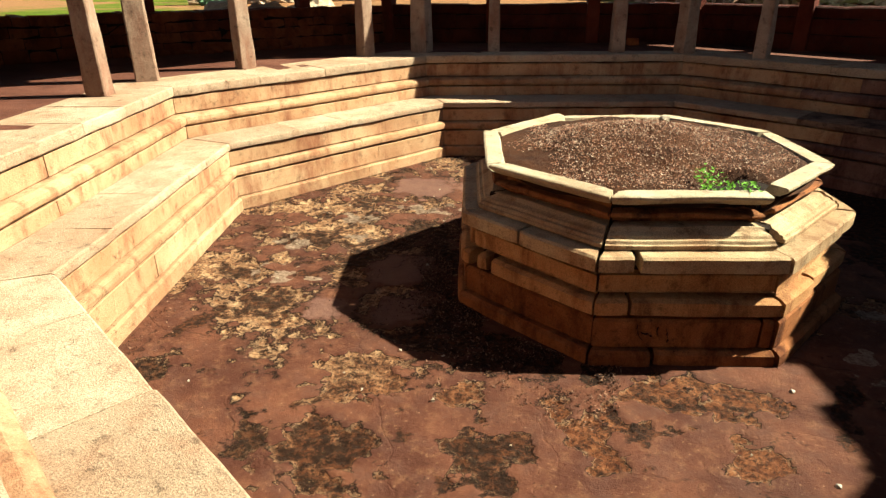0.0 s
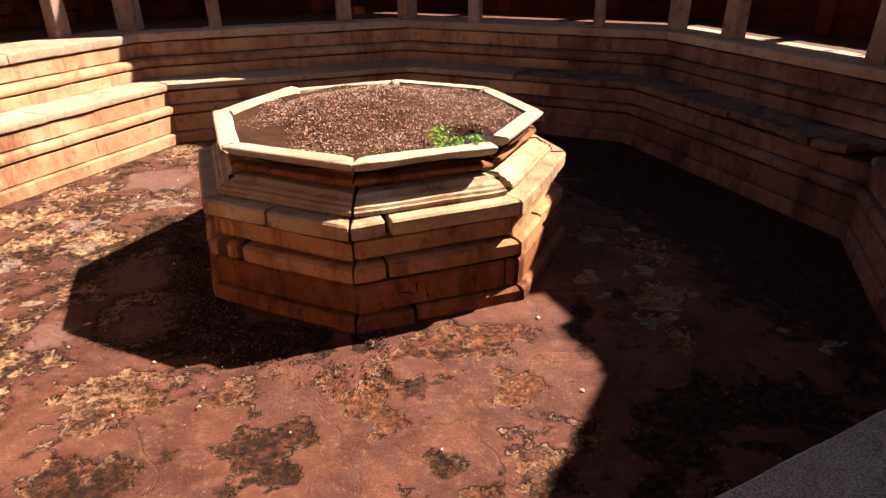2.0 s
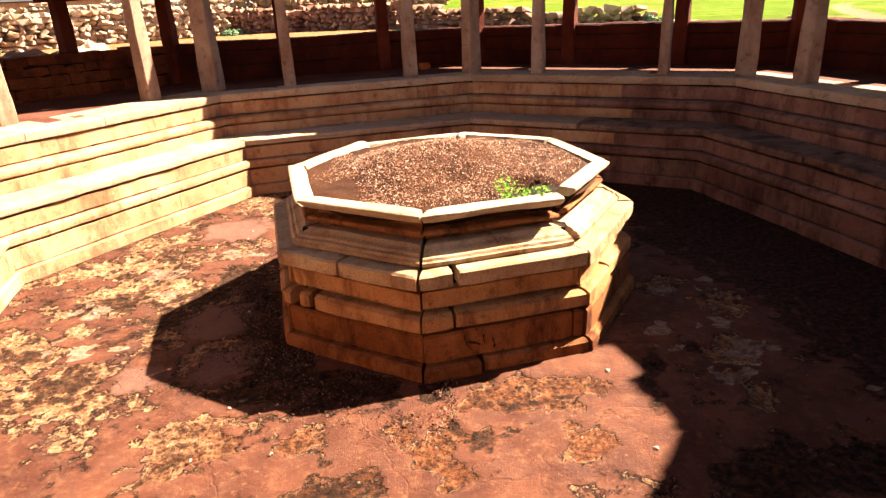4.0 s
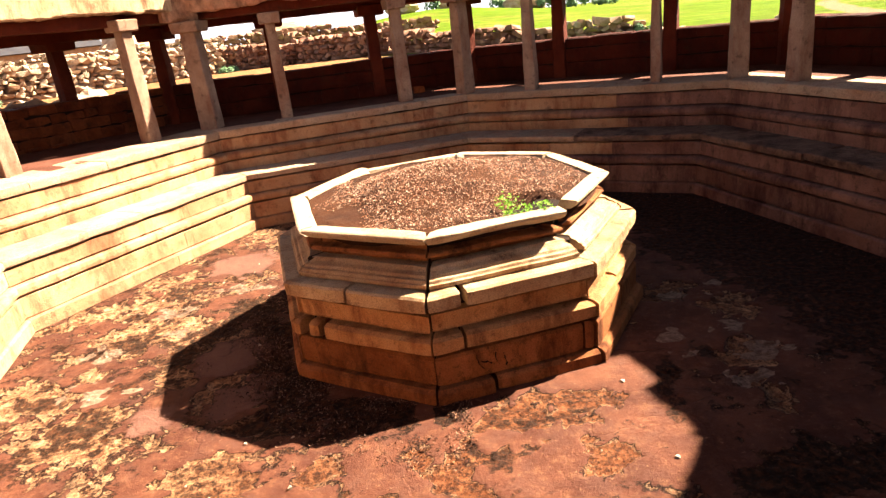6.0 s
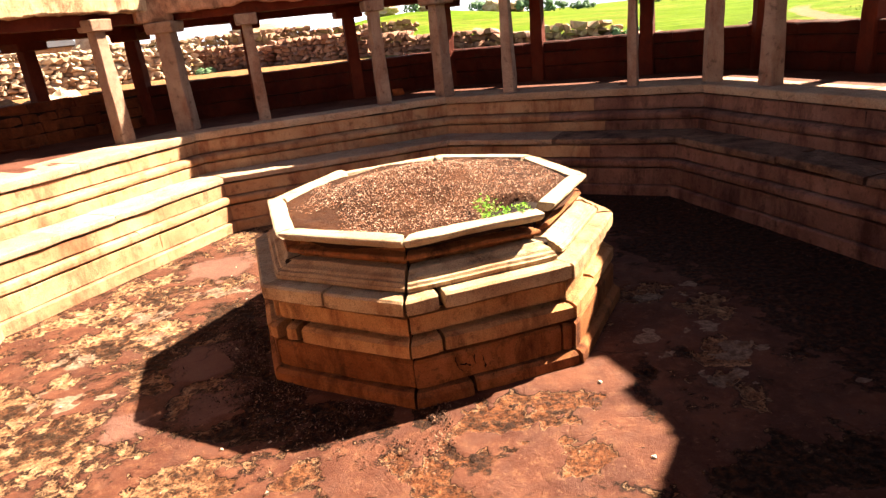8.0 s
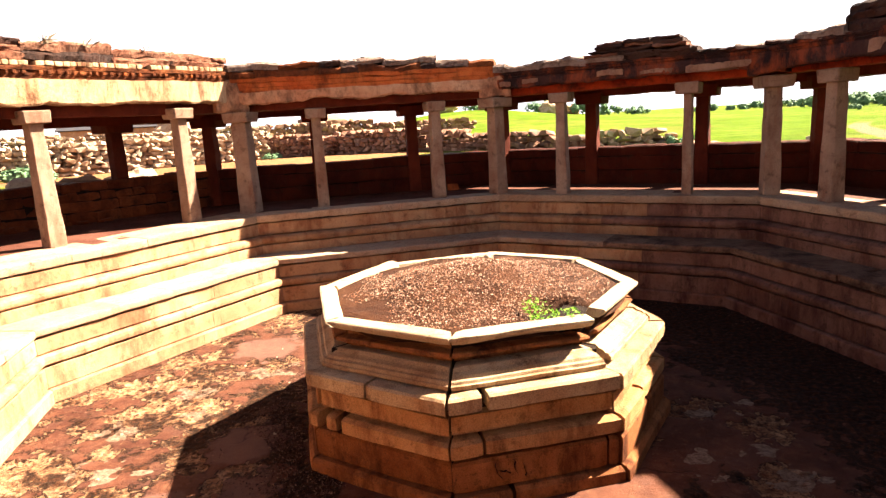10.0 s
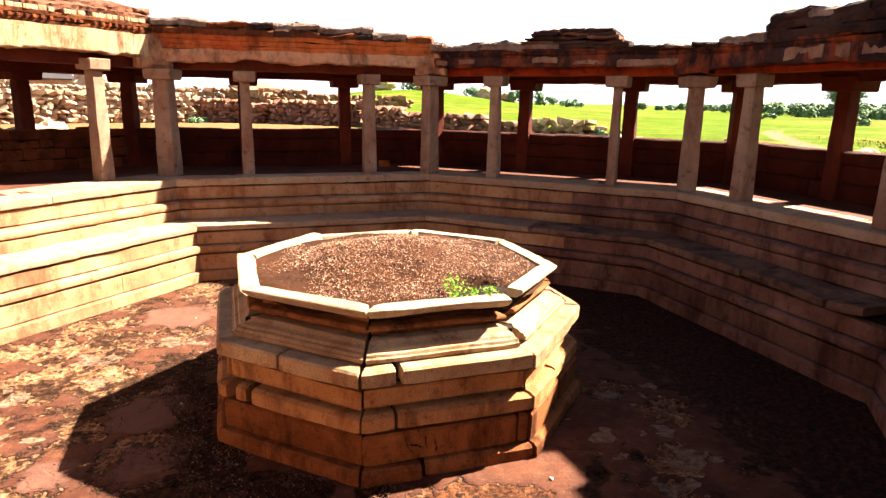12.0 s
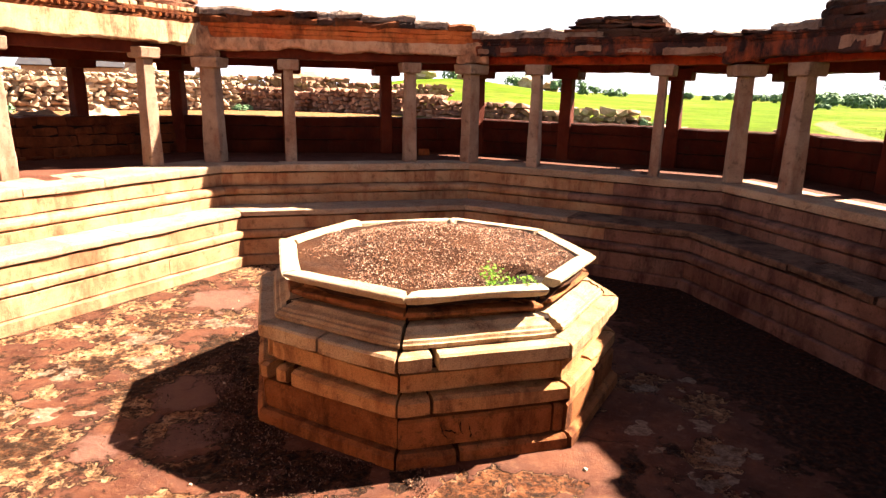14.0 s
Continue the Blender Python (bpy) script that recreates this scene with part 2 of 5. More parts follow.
for key, m in FR.items():
    # the dark core behind the facing blocks, stepped like the wall
    # the south-east side opens outwards below the seat
    bow = (0.0, 0.3) if key == "de" else (0.0, 0.0)
    core = course(m, [(5.36, -0.1), (5.36, 0.93), (6.16, 0.93), (6.18, 1.64), (7.0, 1.64), (7.0, -0.1)], 0, 0, True, True, gap=0, wob=0)
    wall = part("wall_" + SIDE_NAMES[key], core, M_JOINT)
    tagged(wall, "stepped granite pool wall with moulded courses and a seat ledge", "wall", kind="structure")
    for name, prof, cnt, mat in COURSES:
        if name == "ledge_slab" and key != "ab":
            # broader slabs under the pillars, most of all in the north-west
            prof = [((7.1 if key in ("za", "yz") else 6.9) if v > 6.5 else v, z) for v, z in prof]
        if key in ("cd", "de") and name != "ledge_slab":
            # two shaded sides: shade put into darker stone, plus black growth on the seat
            mat = M_SEAT_SHADED_MOSS if name == "seat_slab" else M_WALL_SHADED
        half = prof[0][0] * T8
        cuts = [-half + 2 * half * (i + rng.uniform(-0.18, 0.18)) / cnt for i in range(1, cnt)]
        cuts = [-half] + cuts + [half]
        if key == "cd" and name == "seat_slab":
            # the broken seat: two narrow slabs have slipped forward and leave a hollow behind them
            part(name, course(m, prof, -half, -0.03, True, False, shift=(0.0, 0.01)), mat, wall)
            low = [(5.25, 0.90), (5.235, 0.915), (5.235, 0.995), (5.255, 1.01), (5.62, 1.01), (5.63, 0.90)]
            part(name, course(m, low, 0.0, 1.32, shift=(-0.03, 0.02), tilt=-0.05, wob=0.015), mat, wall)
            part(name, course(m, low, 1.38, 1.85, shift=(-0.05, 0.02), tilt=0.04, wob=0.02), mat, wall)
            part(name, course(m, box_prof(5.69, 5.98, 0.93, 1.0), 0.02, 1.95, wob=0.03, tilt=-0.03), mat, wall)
            continue
        lower = bow if prof[0][0] < 5.4 else (0.0, 0.0)
        if key == "ef" and name == "seat_slab":
            part(name, course(m, prof, -half, 0.9, True, False, gap=0.002, seg=0.11, wob=0.009, skew=(-0.142, 0.306)), M_SEAT_SKYLIT, wall)
            part(name, course(m, prof, 0.9, half, False, True, gap=0.002, seg=0.11, wob=0.009, shift=(-0.07, 0.0)), M_SEAT_SKYLIT, wall)
            continue
        for i in range(cnt):
            sh = (rng.uniform(-0.005, 0.005), rng.uniform(-0.003, 0.003))
            tl = rng.uniform(-0.005, 0.005)
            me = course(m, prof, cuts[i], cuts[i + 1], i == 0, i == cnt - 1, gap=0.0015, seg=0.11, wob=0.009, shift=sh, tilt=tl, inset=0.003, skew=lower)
            # the painted shade runs on round the corner to the next side
            in_shade = key == "bc" and i >= cnt - 1 - (name == "seat_slab") and name != "ledge_slab"
            part(name, me, (M_SEAT_SHADED_MOSS if name == "seat_slab" else M_WALL_SHADED) if in_shade else mat, wall)

# ---- pool floor ----
def oct_inside(x, y, ap):
    p = Vector((x, y)) - CENTRE.xy
    return max(p.dot(Vector((math.cos(radians(a + SKEW)), math.sin(radians(a + SKEW))))) for a in EDGES.values()) < ap


# worn spots of the plaster: x, y, radius, depth of wear, dark growth
SPOTS = [(-2.7, 0.1, 0.5, 0.4, 1.0), (-2.95, -0.45, 0.42, 0.5, 1.0), (-3.15, -1.0, 0.32, 0.4, 1.0), (-2.15, -0.5, 0.42, 0.2, 1.1), (-1.95, -1.3, 0.25, 0.2, 1.0), (-1.5, -1.95, 0.48, 0.2, 1.1), (-1.3, -2.4, 0.36, 0.2, 1.0),
         (-0.8, -2.3, 0.36, 0.2, 1.0), (-0.35, -2.3, 0.3, 0.2, 1.0), (0.1, -2.28, 0.2, 0.2, 0.9), (-3.9, -0.6, 0.4, 0.8, 0.7), (-4.1, 0.9, 0.4, 0.8, 0.7), (-3.4, 1.4, 0.4, 0.8, 0.6), (-4.3, -1.9, 0.35, 0.8, 0.6), (-3.5, -2.4, 0.4, 0.8, 0.6),
         (-0.40, -3.62, 0.34, 0.5, 0.9), (-1.6, -4.05, 0.42, 0.6, 0.7), (0.20, -2.95, 0.26, 0.9, 0.1), (0.36, -3.25, 0.17, 0.9, 0.2), (1.38, -2.88, 0.24, 0.8, 0.1),
         (0.85, -3.77, 0.15, 0.3, 0.7), (2.44, -3.5, 0.36, 0.3, 0.9), (1.64, -3.88, 0.15, 0.2, 0.8), (-2.18, -4.17, 0.2, 0.3, 0.8), (-3.65, -3.82, 0.3, 0.3, 0.7),
         (-1.83, -3.1, 0.4, 0.9, 0.3), (2.9, -1.44, 0.28, 1.0, 0.0), (2.44, 0.04, 0.3, 0.9, 0.2), (2.8, -1.9, 0.18, 1.0, 0.0), (0.7, -2.35, 0.35, 0.8, 0.4), (1.25, -2.2, 0.3, 0.8, 0.3),
         (-2.55, -0.85, 0.42, 0.8, 0.35), (-2.25, -1.75, 0.4, 0.75, 0.1), (-2.95, -1.45, 0.3, 0.9, 0.4), (-2.6, 0.25, 0.35, 0.8, 0.5), (-1.7, -2.35, 0.3, 0.4, 0.6), (3.1, -0.4, 0.3, 0.9, 0.2), (1.0, -4.3, 0.4, 0.6, 0.5), (-0.9, -3.0, 0.22, 0.5, 0.2),
         (2.75, -3.2, 0.42, 0.2, 1.0), (3.15, -3.15, 0.42, 0.2, 1.0), (3.6, -3.1, 0.45, 0.2, 1.1), (2.2, -3.95, 0.2, 0.2, 0.9)]
# smooth plates of plaster that have kept their skin: x, y, radius
PLATES = [(-2.5, -1.18, 0.46), (-2.05, -1.85, 0.44), (-2.75, -2.15, 0.3), (-3.6, 1.9, 0.6), (-2.6, 2.3, 0.6)]
# scraps of pale lime skim: x, y, half length, half width
SKIM = [(2.57, -0.08, 0.24, 0.15), (2.93, -0.92, 0.2, 0.12), (3.02, -1.37, 0.24, 0.17), (3.24, -1.46, 0.2, 0.13), (2.79, -1.9, 0.26, 0.15), (2.22, -1.08, 0.22, 0.14), (2.3, -1.4, 0.12, 0.09), (4.17, -2.25, 0.2, 0.1), (3.0, 0.19, 0.15, 0.1), (3.89, -2.05, 0.1, 0.06),
        (-3.2, 0.9, 0.4, 0.16), (-2.6, 1.15, 0.3, 0.14), (-3.9, 0.2, 0.35, 0.2), (-4.2, -0.9, 0.3, 0.2), (-3.5, -0.35, 0.25, 0.15), (-3.75, -1.75, 0.3, 0.2)]


def wear_at(x, y):
    """How far the plaster skin has gone at a place, and how much dark growth sits there."""
    p = Vector((x, y, 0))
    big = noise.fractal(p * 0.9 + Vector((3, 8, 0)), 0.8, 2.0, 6)
    fine = noise.fractal(p * 4.0, 0.75, 2.1, 4)
    west = max(0.0, min(1.0, (-x - 1.6) / 1.6)) * max(0.0, min(1.0, (y + 3.6) / 1.2))
    worn = big * 0.75 + fine * 0.42 - 0.50 + 0.55 * west
    moss = noise.fractal(p * 2.2 + Vector((31, 2, 4)), 0.7, 2.1, 6) * 0.9 + fine * 0.45 - 0.60 + 0.22 * west
    for sx, sy, r, w, d in SPOTS:
        dx, dy = x - sx, y - sy
        q = 1 - math.sqrt(dx * dx + dy * dy) / r + fine * 0.9
        if q > 0:
            worn = max(worn, min(0.5, q * 1.0) * w)
            moss = max(moss, min(0.5, q * 0.8) * d - 0.12)
    # dark cover out from the north-east corner, with a ragged edge
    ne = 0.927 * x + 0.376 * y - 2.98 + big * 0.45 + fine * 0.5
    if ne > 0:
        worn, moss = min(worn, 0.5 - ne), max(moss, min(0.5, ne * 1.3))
    plate = 0.0
    for sx, sy, r in PLATES:
        q = 1 - math.hypot(x - sx, y - sy) / r + big * 0.5 + fine * 0.35
        if q > 0:
            worn, moss = min(worn, 0.1 - q * 1.5), min(moss, 0.1 - q * 1.5)
            plate = max(plate, min(1.0, q * 4))
    return max(-0.5, min(0.8, worn)) * 0.6 + 0.4, max(-0.5, min(0.8, moss)) * 0.6 + 0.4, plate


def skim_at(x, y):
    fine = noise.fractal(Vector((x, y, 9)) * 5.0, 0.7, 2.1, 4)
    best = 0.0
    for sx, sy, a, b in SKIM:
        q = 1 - math.hypot((x - sx) / a, (y - sy) / b) * 0.75 + fine * 1.0
        best = max(best, q)
    return max(0.0, min(1.0, best))


def floor_mat():
    m, nt, b = base_mat("pool_floor_plaster", 0.8)

    def layer(name):
        a = nt.nodes.new("ShaderNodeAttribute")
        a.attribute_name = name
        return a.outputs["Fac"]

    def spread(src, lo, hi, amt=1.0):
        return mathn(nt, "MULTIPLY", ramp(nt, src, [(lo, grey(0)), (hi, grey(1))]), amt)

    edge = noise_tex(nt, 9.0, 10, 0.78)
    grit = noise_tex(nt, 24.0, 8, 0.78)
    bits = noise_tex(nt, 15.0, 9, 0.78)
    tone = noise_tex(nt, 1.5, 9, 0.68)
    # the plaster skin: mauve, red and orange clouds, pale scuffs and dark specks
    red = mix(nt, spread(tone, 0.40, 0.60), (0.0495, 0.0155, 0.0092), (0.0985, 0.0345, 0.0190))
    red = mix(nt, spread(noise_tex(nt, 3.3, 9, 0.72), 0.48, 0.62, 0.6), red, (0.0717, 0.03, 0.0208))
    red = mix(nt, spread(noise_tex(nt, 6.0, 10, 0.78), 0.52, 0.66, 0.7), red, (0.121, 0.0545, 0.0280))
    red = mix(nt, spread(grit, 0.61, 0.68, 0.55), red, (0.3224, 0.1919, 0.1152))
    red = mix(nt, spread(noise_tex(nt, 10.0, 10, 0.82), 0.60, 0.66, 0.85), red, (0.0177, 0.0065, 0.0035))
    red = mix(nt, mathn(nt, "MULTIPLY", layer("plate"), 0.85), red, mix(nt, spread(tone, 0.4, 0.6), (0.105, 0.050, 0.038), (0.135, 0.066, 0.048)))
    w = mathn(nt, "ADD", layer("worn"), mathn(nt, "MULTIPLY", mathn(nt, "SUBTRACT", edge, 0.25), 0.75))
    w = mathn(nt, "ADD", w, mathn(nt, "MULTIPLY", mathn(nt, "SUBTRACT", bits, 0.35), 0.5))
    mask = ramp(nt, w, [(0.66, grey(0)), (0.74, grey(1))])
    lip = ramp(nt, w, [(0.60, grey(0)), (0.655, grey(1)), (0.69, grey(1)), (0.73, grey(0))])
    # under the skin: tan grit with black hollows between the grains
    pale = mix(nt, spread(bits, 0.40, 0.60), (0.1034, 0.0355, 0.0147), (0.31, 0.166, 0.0849))
    pale = mix(nt, spread(noise_tex(nt, 5.0, 8, 0.75), 0.50, 0.62, 0.75), pale, (0.5356, 0.33, 0.1818))
    pale = mix(nt, mathn(nt, "SUBTRACT", 1.0, layer("bleach")), pale, (0.52, 0.34, 0.26), "MULTIPLY")
    pale = mix(nt, spread(grit, 0.50, 0.59, 0.92), pale, (0.0266, 0.0094, 0.0048))
    col = mix(nt, mask, red, pale)
    col = mix(nt, mathn(nt, "MULTIPLY", lip, spread(noise_tex(nt, 2.6, 6, 0.7), 0.38, 0.50, 0.95)), col, (0.013, 0.0048, 0.0024))
    rim = ramp(nt, w, [(0.70, grey(0)), (0.725, grey(1)), (0.745, grey(1)), (0.78, grey(0))])
    col = mix(nt, mathn(nt, "MULTIPLY", rim, spread(noise_tex(nt, 4.5, 7, 0.75), 0.44, 0.54, 0.9)), col, (0.30, 0.175, 0.10))
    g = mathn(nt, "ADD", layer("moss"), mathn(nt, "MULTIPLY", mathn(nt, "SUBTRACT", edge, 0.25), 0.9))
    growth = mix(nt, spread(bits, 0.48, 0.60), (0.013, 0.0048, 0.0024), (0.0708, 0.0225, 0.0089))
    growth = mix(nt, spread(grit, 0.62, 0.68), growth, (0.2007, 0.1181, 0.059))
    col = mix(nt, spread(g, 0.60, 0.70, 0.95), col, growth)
    sk = mathn(nt, "ADD", layer("skim"), mathn(nt, "MULTIPLY", mathn(nt, "SUBTRACT", edge, 0.5), 0.8))
    lime = mix(nt, spread(bits, 0.42, 0.6), (0.10, 0.056, 0.036), (0.24, 0.165, 0.12))
    col = mix(nt, spread(sk, 0.50, 0.56, 0.95), col, lime)
    # hairline cracks of the plaster bed
    vor = nt.nodes.new("ShaderNodeTexVoronoi")
    vor.feature = "DISTANCE_TO_EDGE"
    vor.inputs["Scale"].default_value = 0.62
    warp = nt.nodes.new("ShaderNodeVectorMath")
    warp.operation = "ADD"
    wn3 = nt.nodes.new("ShaderNodeTexNoise")
    wn3.inputs["Scale"].default_value, wn3.inputs["Detail"].default_value = 3.0, 6
    pos = nt.nodes.new("ShaderNodeNewGeometry").outputs["Position"]
    nt.links.new(pos, wn3.inputs["Vector"])
    sc = nt.nodes.new("ShaderNodeVectorMath")
    sc.operation = "SCALE"
    sc.inputs["Scale"].default_value = 0.35
    nt.links.new(wn3.outputs["Color"], sc.inputs[0])
    nt.links.new(pos, warp.inputs[0])
    nt.links.new(sc.outputs[0], warp.inputs[1])
    nt.links.new(warp.outputs[0], vor.inputs["Vector"])
    crack = ramp(nt, vor.outputs["Distance"], [(0.0, grey(1)), (0.0025, grey(1)), (0.006, grey(0))])
    col = mix(nt, mathn(nt, "MULTIPLY", crack, spread(noise_tex(nt, 0.7, 5, 0.7), 0.50, 0.58, 0.75)), col, (0.0177, 0.0065, 0.0035))
    fine = noise_tex(nt, 80.0, 5, 0.7)
    col = mix(nt, 0.3, col, ramp(nt, fine, [(0.3, grey(0.45)), (0.7, grey(1.0))]), "MULTIPLY")
    nt.links.new(col, b.inputs["Base Color"])
    rough = mathn(nt, "MULTIPLY", mathn(nt, "SUBTRACT", 1.0, mask), 1.0)
    add_bump(nt, b, [rough, mathn(nt, "MULTIPLY", mathn(nt, "MULTIPLY", grit, mask), 1.0), mathn(nt, "MULTIPLY", edge, 0.5), mathn(nt, "MULTIPLY", fine, 0.15), mathn(nt, "MULTIPLY", mathn(nt, "SUBTRACT", 1.0, crack), 0.08)], 0.045)
    return m


M_FLOOR = floor_mat()


def grid_floor():
    n, s = 400, 5.65
    verts, faces, worn, moss, bleach, skim, plate = [], [], [], [], [], [], []
    for j in range(n + 1):
        for i in range(n + 1):
            x, y = -s + 2 * s * i / n + CENTRE.x, -s + 2 * s * j / n + CENTRE.y
            w, g, pl = wear_at(x, y)
            p = Vector((x, y, 0))
            z = -0.03 * max(0.0, min(1.0, (w - 0.42) * 9)) * (0.75 + 0.5 * noise.noise(p * 16)) + 0.006 * noise.noise(p * 0.8) + 0.012 * max(0, g - 0.45) * noise.noise(p * 14) * 8
            verts.append((x, y, z - 0.004))
            worn.append(w)
            moss.append(g)
            skim.append(skim_at(x, y))
            plate.append(pl)
            bleach.append(max(0.0, min(1.0, max(-x - 0.9 + 0.8 * noise.noise(p * 0.9), x - 2.0) / 1.4)))
    for j in range(n):
        for i in range(n):
            a = j * (n + 1) + i
            faces.append((a, a + 1, a + n + 2, a + n + 1))
    me = mesh_of("pool_floor", verts, faces, True)
    for name, vals in (("worn", worn), ("moss", moss), ("bleach", bleach), ("skim", skim), ("plate", plate)):
        me.attributes.new(name, "FLOAT", "POINT").data.foreach_set("value", vals)
    return me


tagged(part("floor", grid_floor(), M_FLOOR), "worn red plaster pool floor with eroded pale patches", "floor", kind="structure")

# ---- platform ----
P0 = Vector((0.0, 0.0, 0))
platform = empty("platform")
tagged(platform, "octagonal granite platform with moulded courses on the pool floor", "platform")
C8 = math.cos(radians(22.5))


def pf(r):
    return r * C8


PLAT = {
    "plinth_block": [(pf(2.19), 0.0), (pf(2.18), 0.10), (pf(2.14), 0.135), (1.5, 0.135), (1.5, 0.0)],
    "base_block": [(pf(2.10), 0.148), (pf(2.105), 0.405), (pf(2.08), 0.43), (1.5, 0.43), (1.5, 0.14)],
    "band_block": [(pf(2.10), 0.465), (pf(2.14), 0.485), (pf(2.14), 0.605), (pf(2.09), 0.63), (1.5, 0.63), (1.5, 0.465)],
    "wall_block": [(pf(2.04), 0.667), (pf(2.03), 0.68), (pf(2.03), 0.832), (1.5, 0.832), (1.5, 0.667)],
    "ledge_slab": [(pf(2.10), 0.885), (pf(2.135), 0.90), (pf(2.135), 1.022), (pf(2.11), 1.042), (1.4, 1.042), (1.4, 0.885)],
    "foot_moulding": [(pf(1.965), 1.055), (pf(1.965), 1.09), (pf(1.945), 1.098), (pf(1.935), 1.125), (pf(1.90), 1.132), (pf(1.885), 1.155), (pf(1.83), 1.175), (pf(1.79), 1.208), (1.3, 1.208), (1.3, 1.055)],
    "neck_block": [(pf(1.67), 1.21), (pf(1.66), 1.258), (pf(1.77), 1.272), (pf(1.785), 1.295), (pf(1.77), 1.315), (pf(1.65), 1.33), (pf(1.64), 1.395), (1.3, 1.395), (1.3, 1.21)],
    "rim_slab": [(pf(1.77), 1.402), (pf(1.80), 1.42), (pf(1.845), 1.468), (pf(1.845), 1.492), (pf(1.825), 1.502), (pf(1.655), 1.502), (pf(1.60), 1.402)],
}
PEDGE = {"n_rn": -67.5, "rn_r": -22.5, "r_br": 22.5, "br_b": 67.5, "b_bl": 112.5, "bl_lb": 157.5, "lb_ln": 202.5, "ln_n": 247.5}
# where the blocks of a course part, as (from, to) along the side; None: the corner
SPLIT = {
    ("ln_n", "ledge_slab"): [(None, 0.07), (0.07, None)], ("ln_n", "band_block"): [(None, 0.42), (0.46, 0.62), (0.70, None)], ("ln_n", "wall_block"): [(None, 0.74), (0.77, None)],
    ("n_rn", "ledge_slab"): [(None, 0.455), (0.485, None)], ("n_rn", "band_block"): [(None, 0.5), (0.5, None)], ("n_rn", "base_block"): [(None, -0.68), (-0.68, None)],
    ("n_rn", "plinth_block"): [(None, 0.25), (0.27, None)], ("rn_r", "base_block"): [(None, -0.1), (-0.1, None)], ("rn_r", "wall_block"): [(None, 0.2), (0.2, None)],
    ("rn_r", "ledge_slab"): [(None, -0.45), (-0.445, None)], ("rn_r", "band_block"): [(None, 0.1), (0.12, None)],
    ("n_rn", "rim_slab"): [(-0.70, None)], ("rn_r", "rim_slab"): [(None, 0.47)], ("rn_r", "neck_block"): [(None, 0.52)], ("rn_r", "foot_moulding"): [(None, 0.62)],
}
PUSH = {("lb_ln", "rim_slab"): (0.03, 0.012, 0.02), ("rn_r", "rim_slab"): (0.0, 0.012, 0.015), ("bl_lb", "rim_slab"): (0.0, 0.012, 0.01), ("b_bl", "rim_slab"): (-0.02, -0.012, 0.0),
        ("rn_r", "base_block"): (0.03, 0.0, 0.0), ("rn_r", "plinth_block"): (0.02, 0.0, 0.0)}
CHIP = {("n_rn", "base_block"): 0.10, ("ln_n", "base_block"): 0.06, ("n_rn", "plinth_block"): 0.05, ("n_rn", "ledge_slab"): 0.025, ("ln_n", "ledge_slab"): 0.03, ("rn_r", "ledge_slab"): 0.02, ("rn_r", "band_block"): 0.02}
part("core", course(edge_frame(0, P0, 0), [(-1.3, 0), (-1.3, 1.2), (1.3, 1.2), (1.3, 0)], -1.3, 1.3, wob=0), M_JOINT, platform)
for key, az in PEDGE.items():
    m = edge_frame(az, P0, 0)
    # joints packed with dark earth, set back behind the facing blocks
    part("joint_filling", course(m, [(pf(1.90), 0.0), (pf(1.90), 0.95), (pf(1.64), 1.0), (pf(1.64), 1.44), (1.2, 1.44), (1.2, 0.0)], 0, 0, True, True, gap=0, wob=0), M_JOINT, platform)
    for name, prof in PLAT.items():
        half = prof[0][0] * T8
        for a, b in SPLIT.get((key, name), [(None, None)]):
            sv, sz, tl = PUSH.get((key, name), (rng.uniform(-0.012, 0.012), rng.uniform(-0.004, 0.004), rng.uniform(-0.012, 0.012)))
            chip = CHIP.get((key, name), rng.choice((0.0, 0.0, 0.02)))
            me = course(m, prof, -half if a is None else a, half if b is None else b, a is None, b is None, gap=0.002 if name == "rim_slab" and key in ("lb_ln", "bl_lb", "ln_n") else rng.uniform(0.008, 0.02), seg=0.1, wob=0.008,
                        shift=(sv + rng.uniform(-0.004, 0.004), sz), tilt=tl, chip_a=chip if key != "n_rn" else 0.07 if name in ("base_block", "plinth_block") else 0.01, chip_b=chip if key in ("n_rn", "rn_r") else 0.0)
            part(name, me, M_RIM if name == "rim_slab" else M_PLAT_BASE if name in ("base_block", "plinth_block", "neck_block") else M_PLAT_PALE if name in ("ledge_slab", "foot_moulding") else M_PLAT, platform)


def mound_z(x, y):
    p = Vector((x, y, 0))
    r = p.length
    h = 1.486 + 0.235 * (0.5 + 0.5 * math.cos(min(1, r / 1.5) * math.pi)) + 0.03 * noise.noise(p * 2.2) + 0.014 * noise.noise(p * 7)
    d = (p - Vector((0.98, -1.0, 0))).length
    return h - 0.08 * max(0.0, (r - 1.55) / 0.15) - 0.26 * max(0, 1 - (d / 0.38) ** 2)


def fill_mesh():
    rings, segs = 30, 80
    verts, faces = [(0, 0, mound_z(0, 0))], []
    for i in range(1, rings + 1):
        r = 1.70 * i / rings
        for j in range(segs):
            a = 2 * math.pi * j / segs
            x, y = r * math.cos(a), r * math.sin(a)
            verts.append((x, y, mound_z(x, y)))
    for j in range(segs):
        faces.append((0, 1 + j, 1 + (j + 1) % segs))
    for i in range(rings - 1):
        for j in range(segs):
            a, b = 1 + i * segs + j, 1 + i * segs + (j + 1) % segs
            faces.append((a, a + segs, b + segs, b))
    return mesh_of("mound", verts, faces, True)


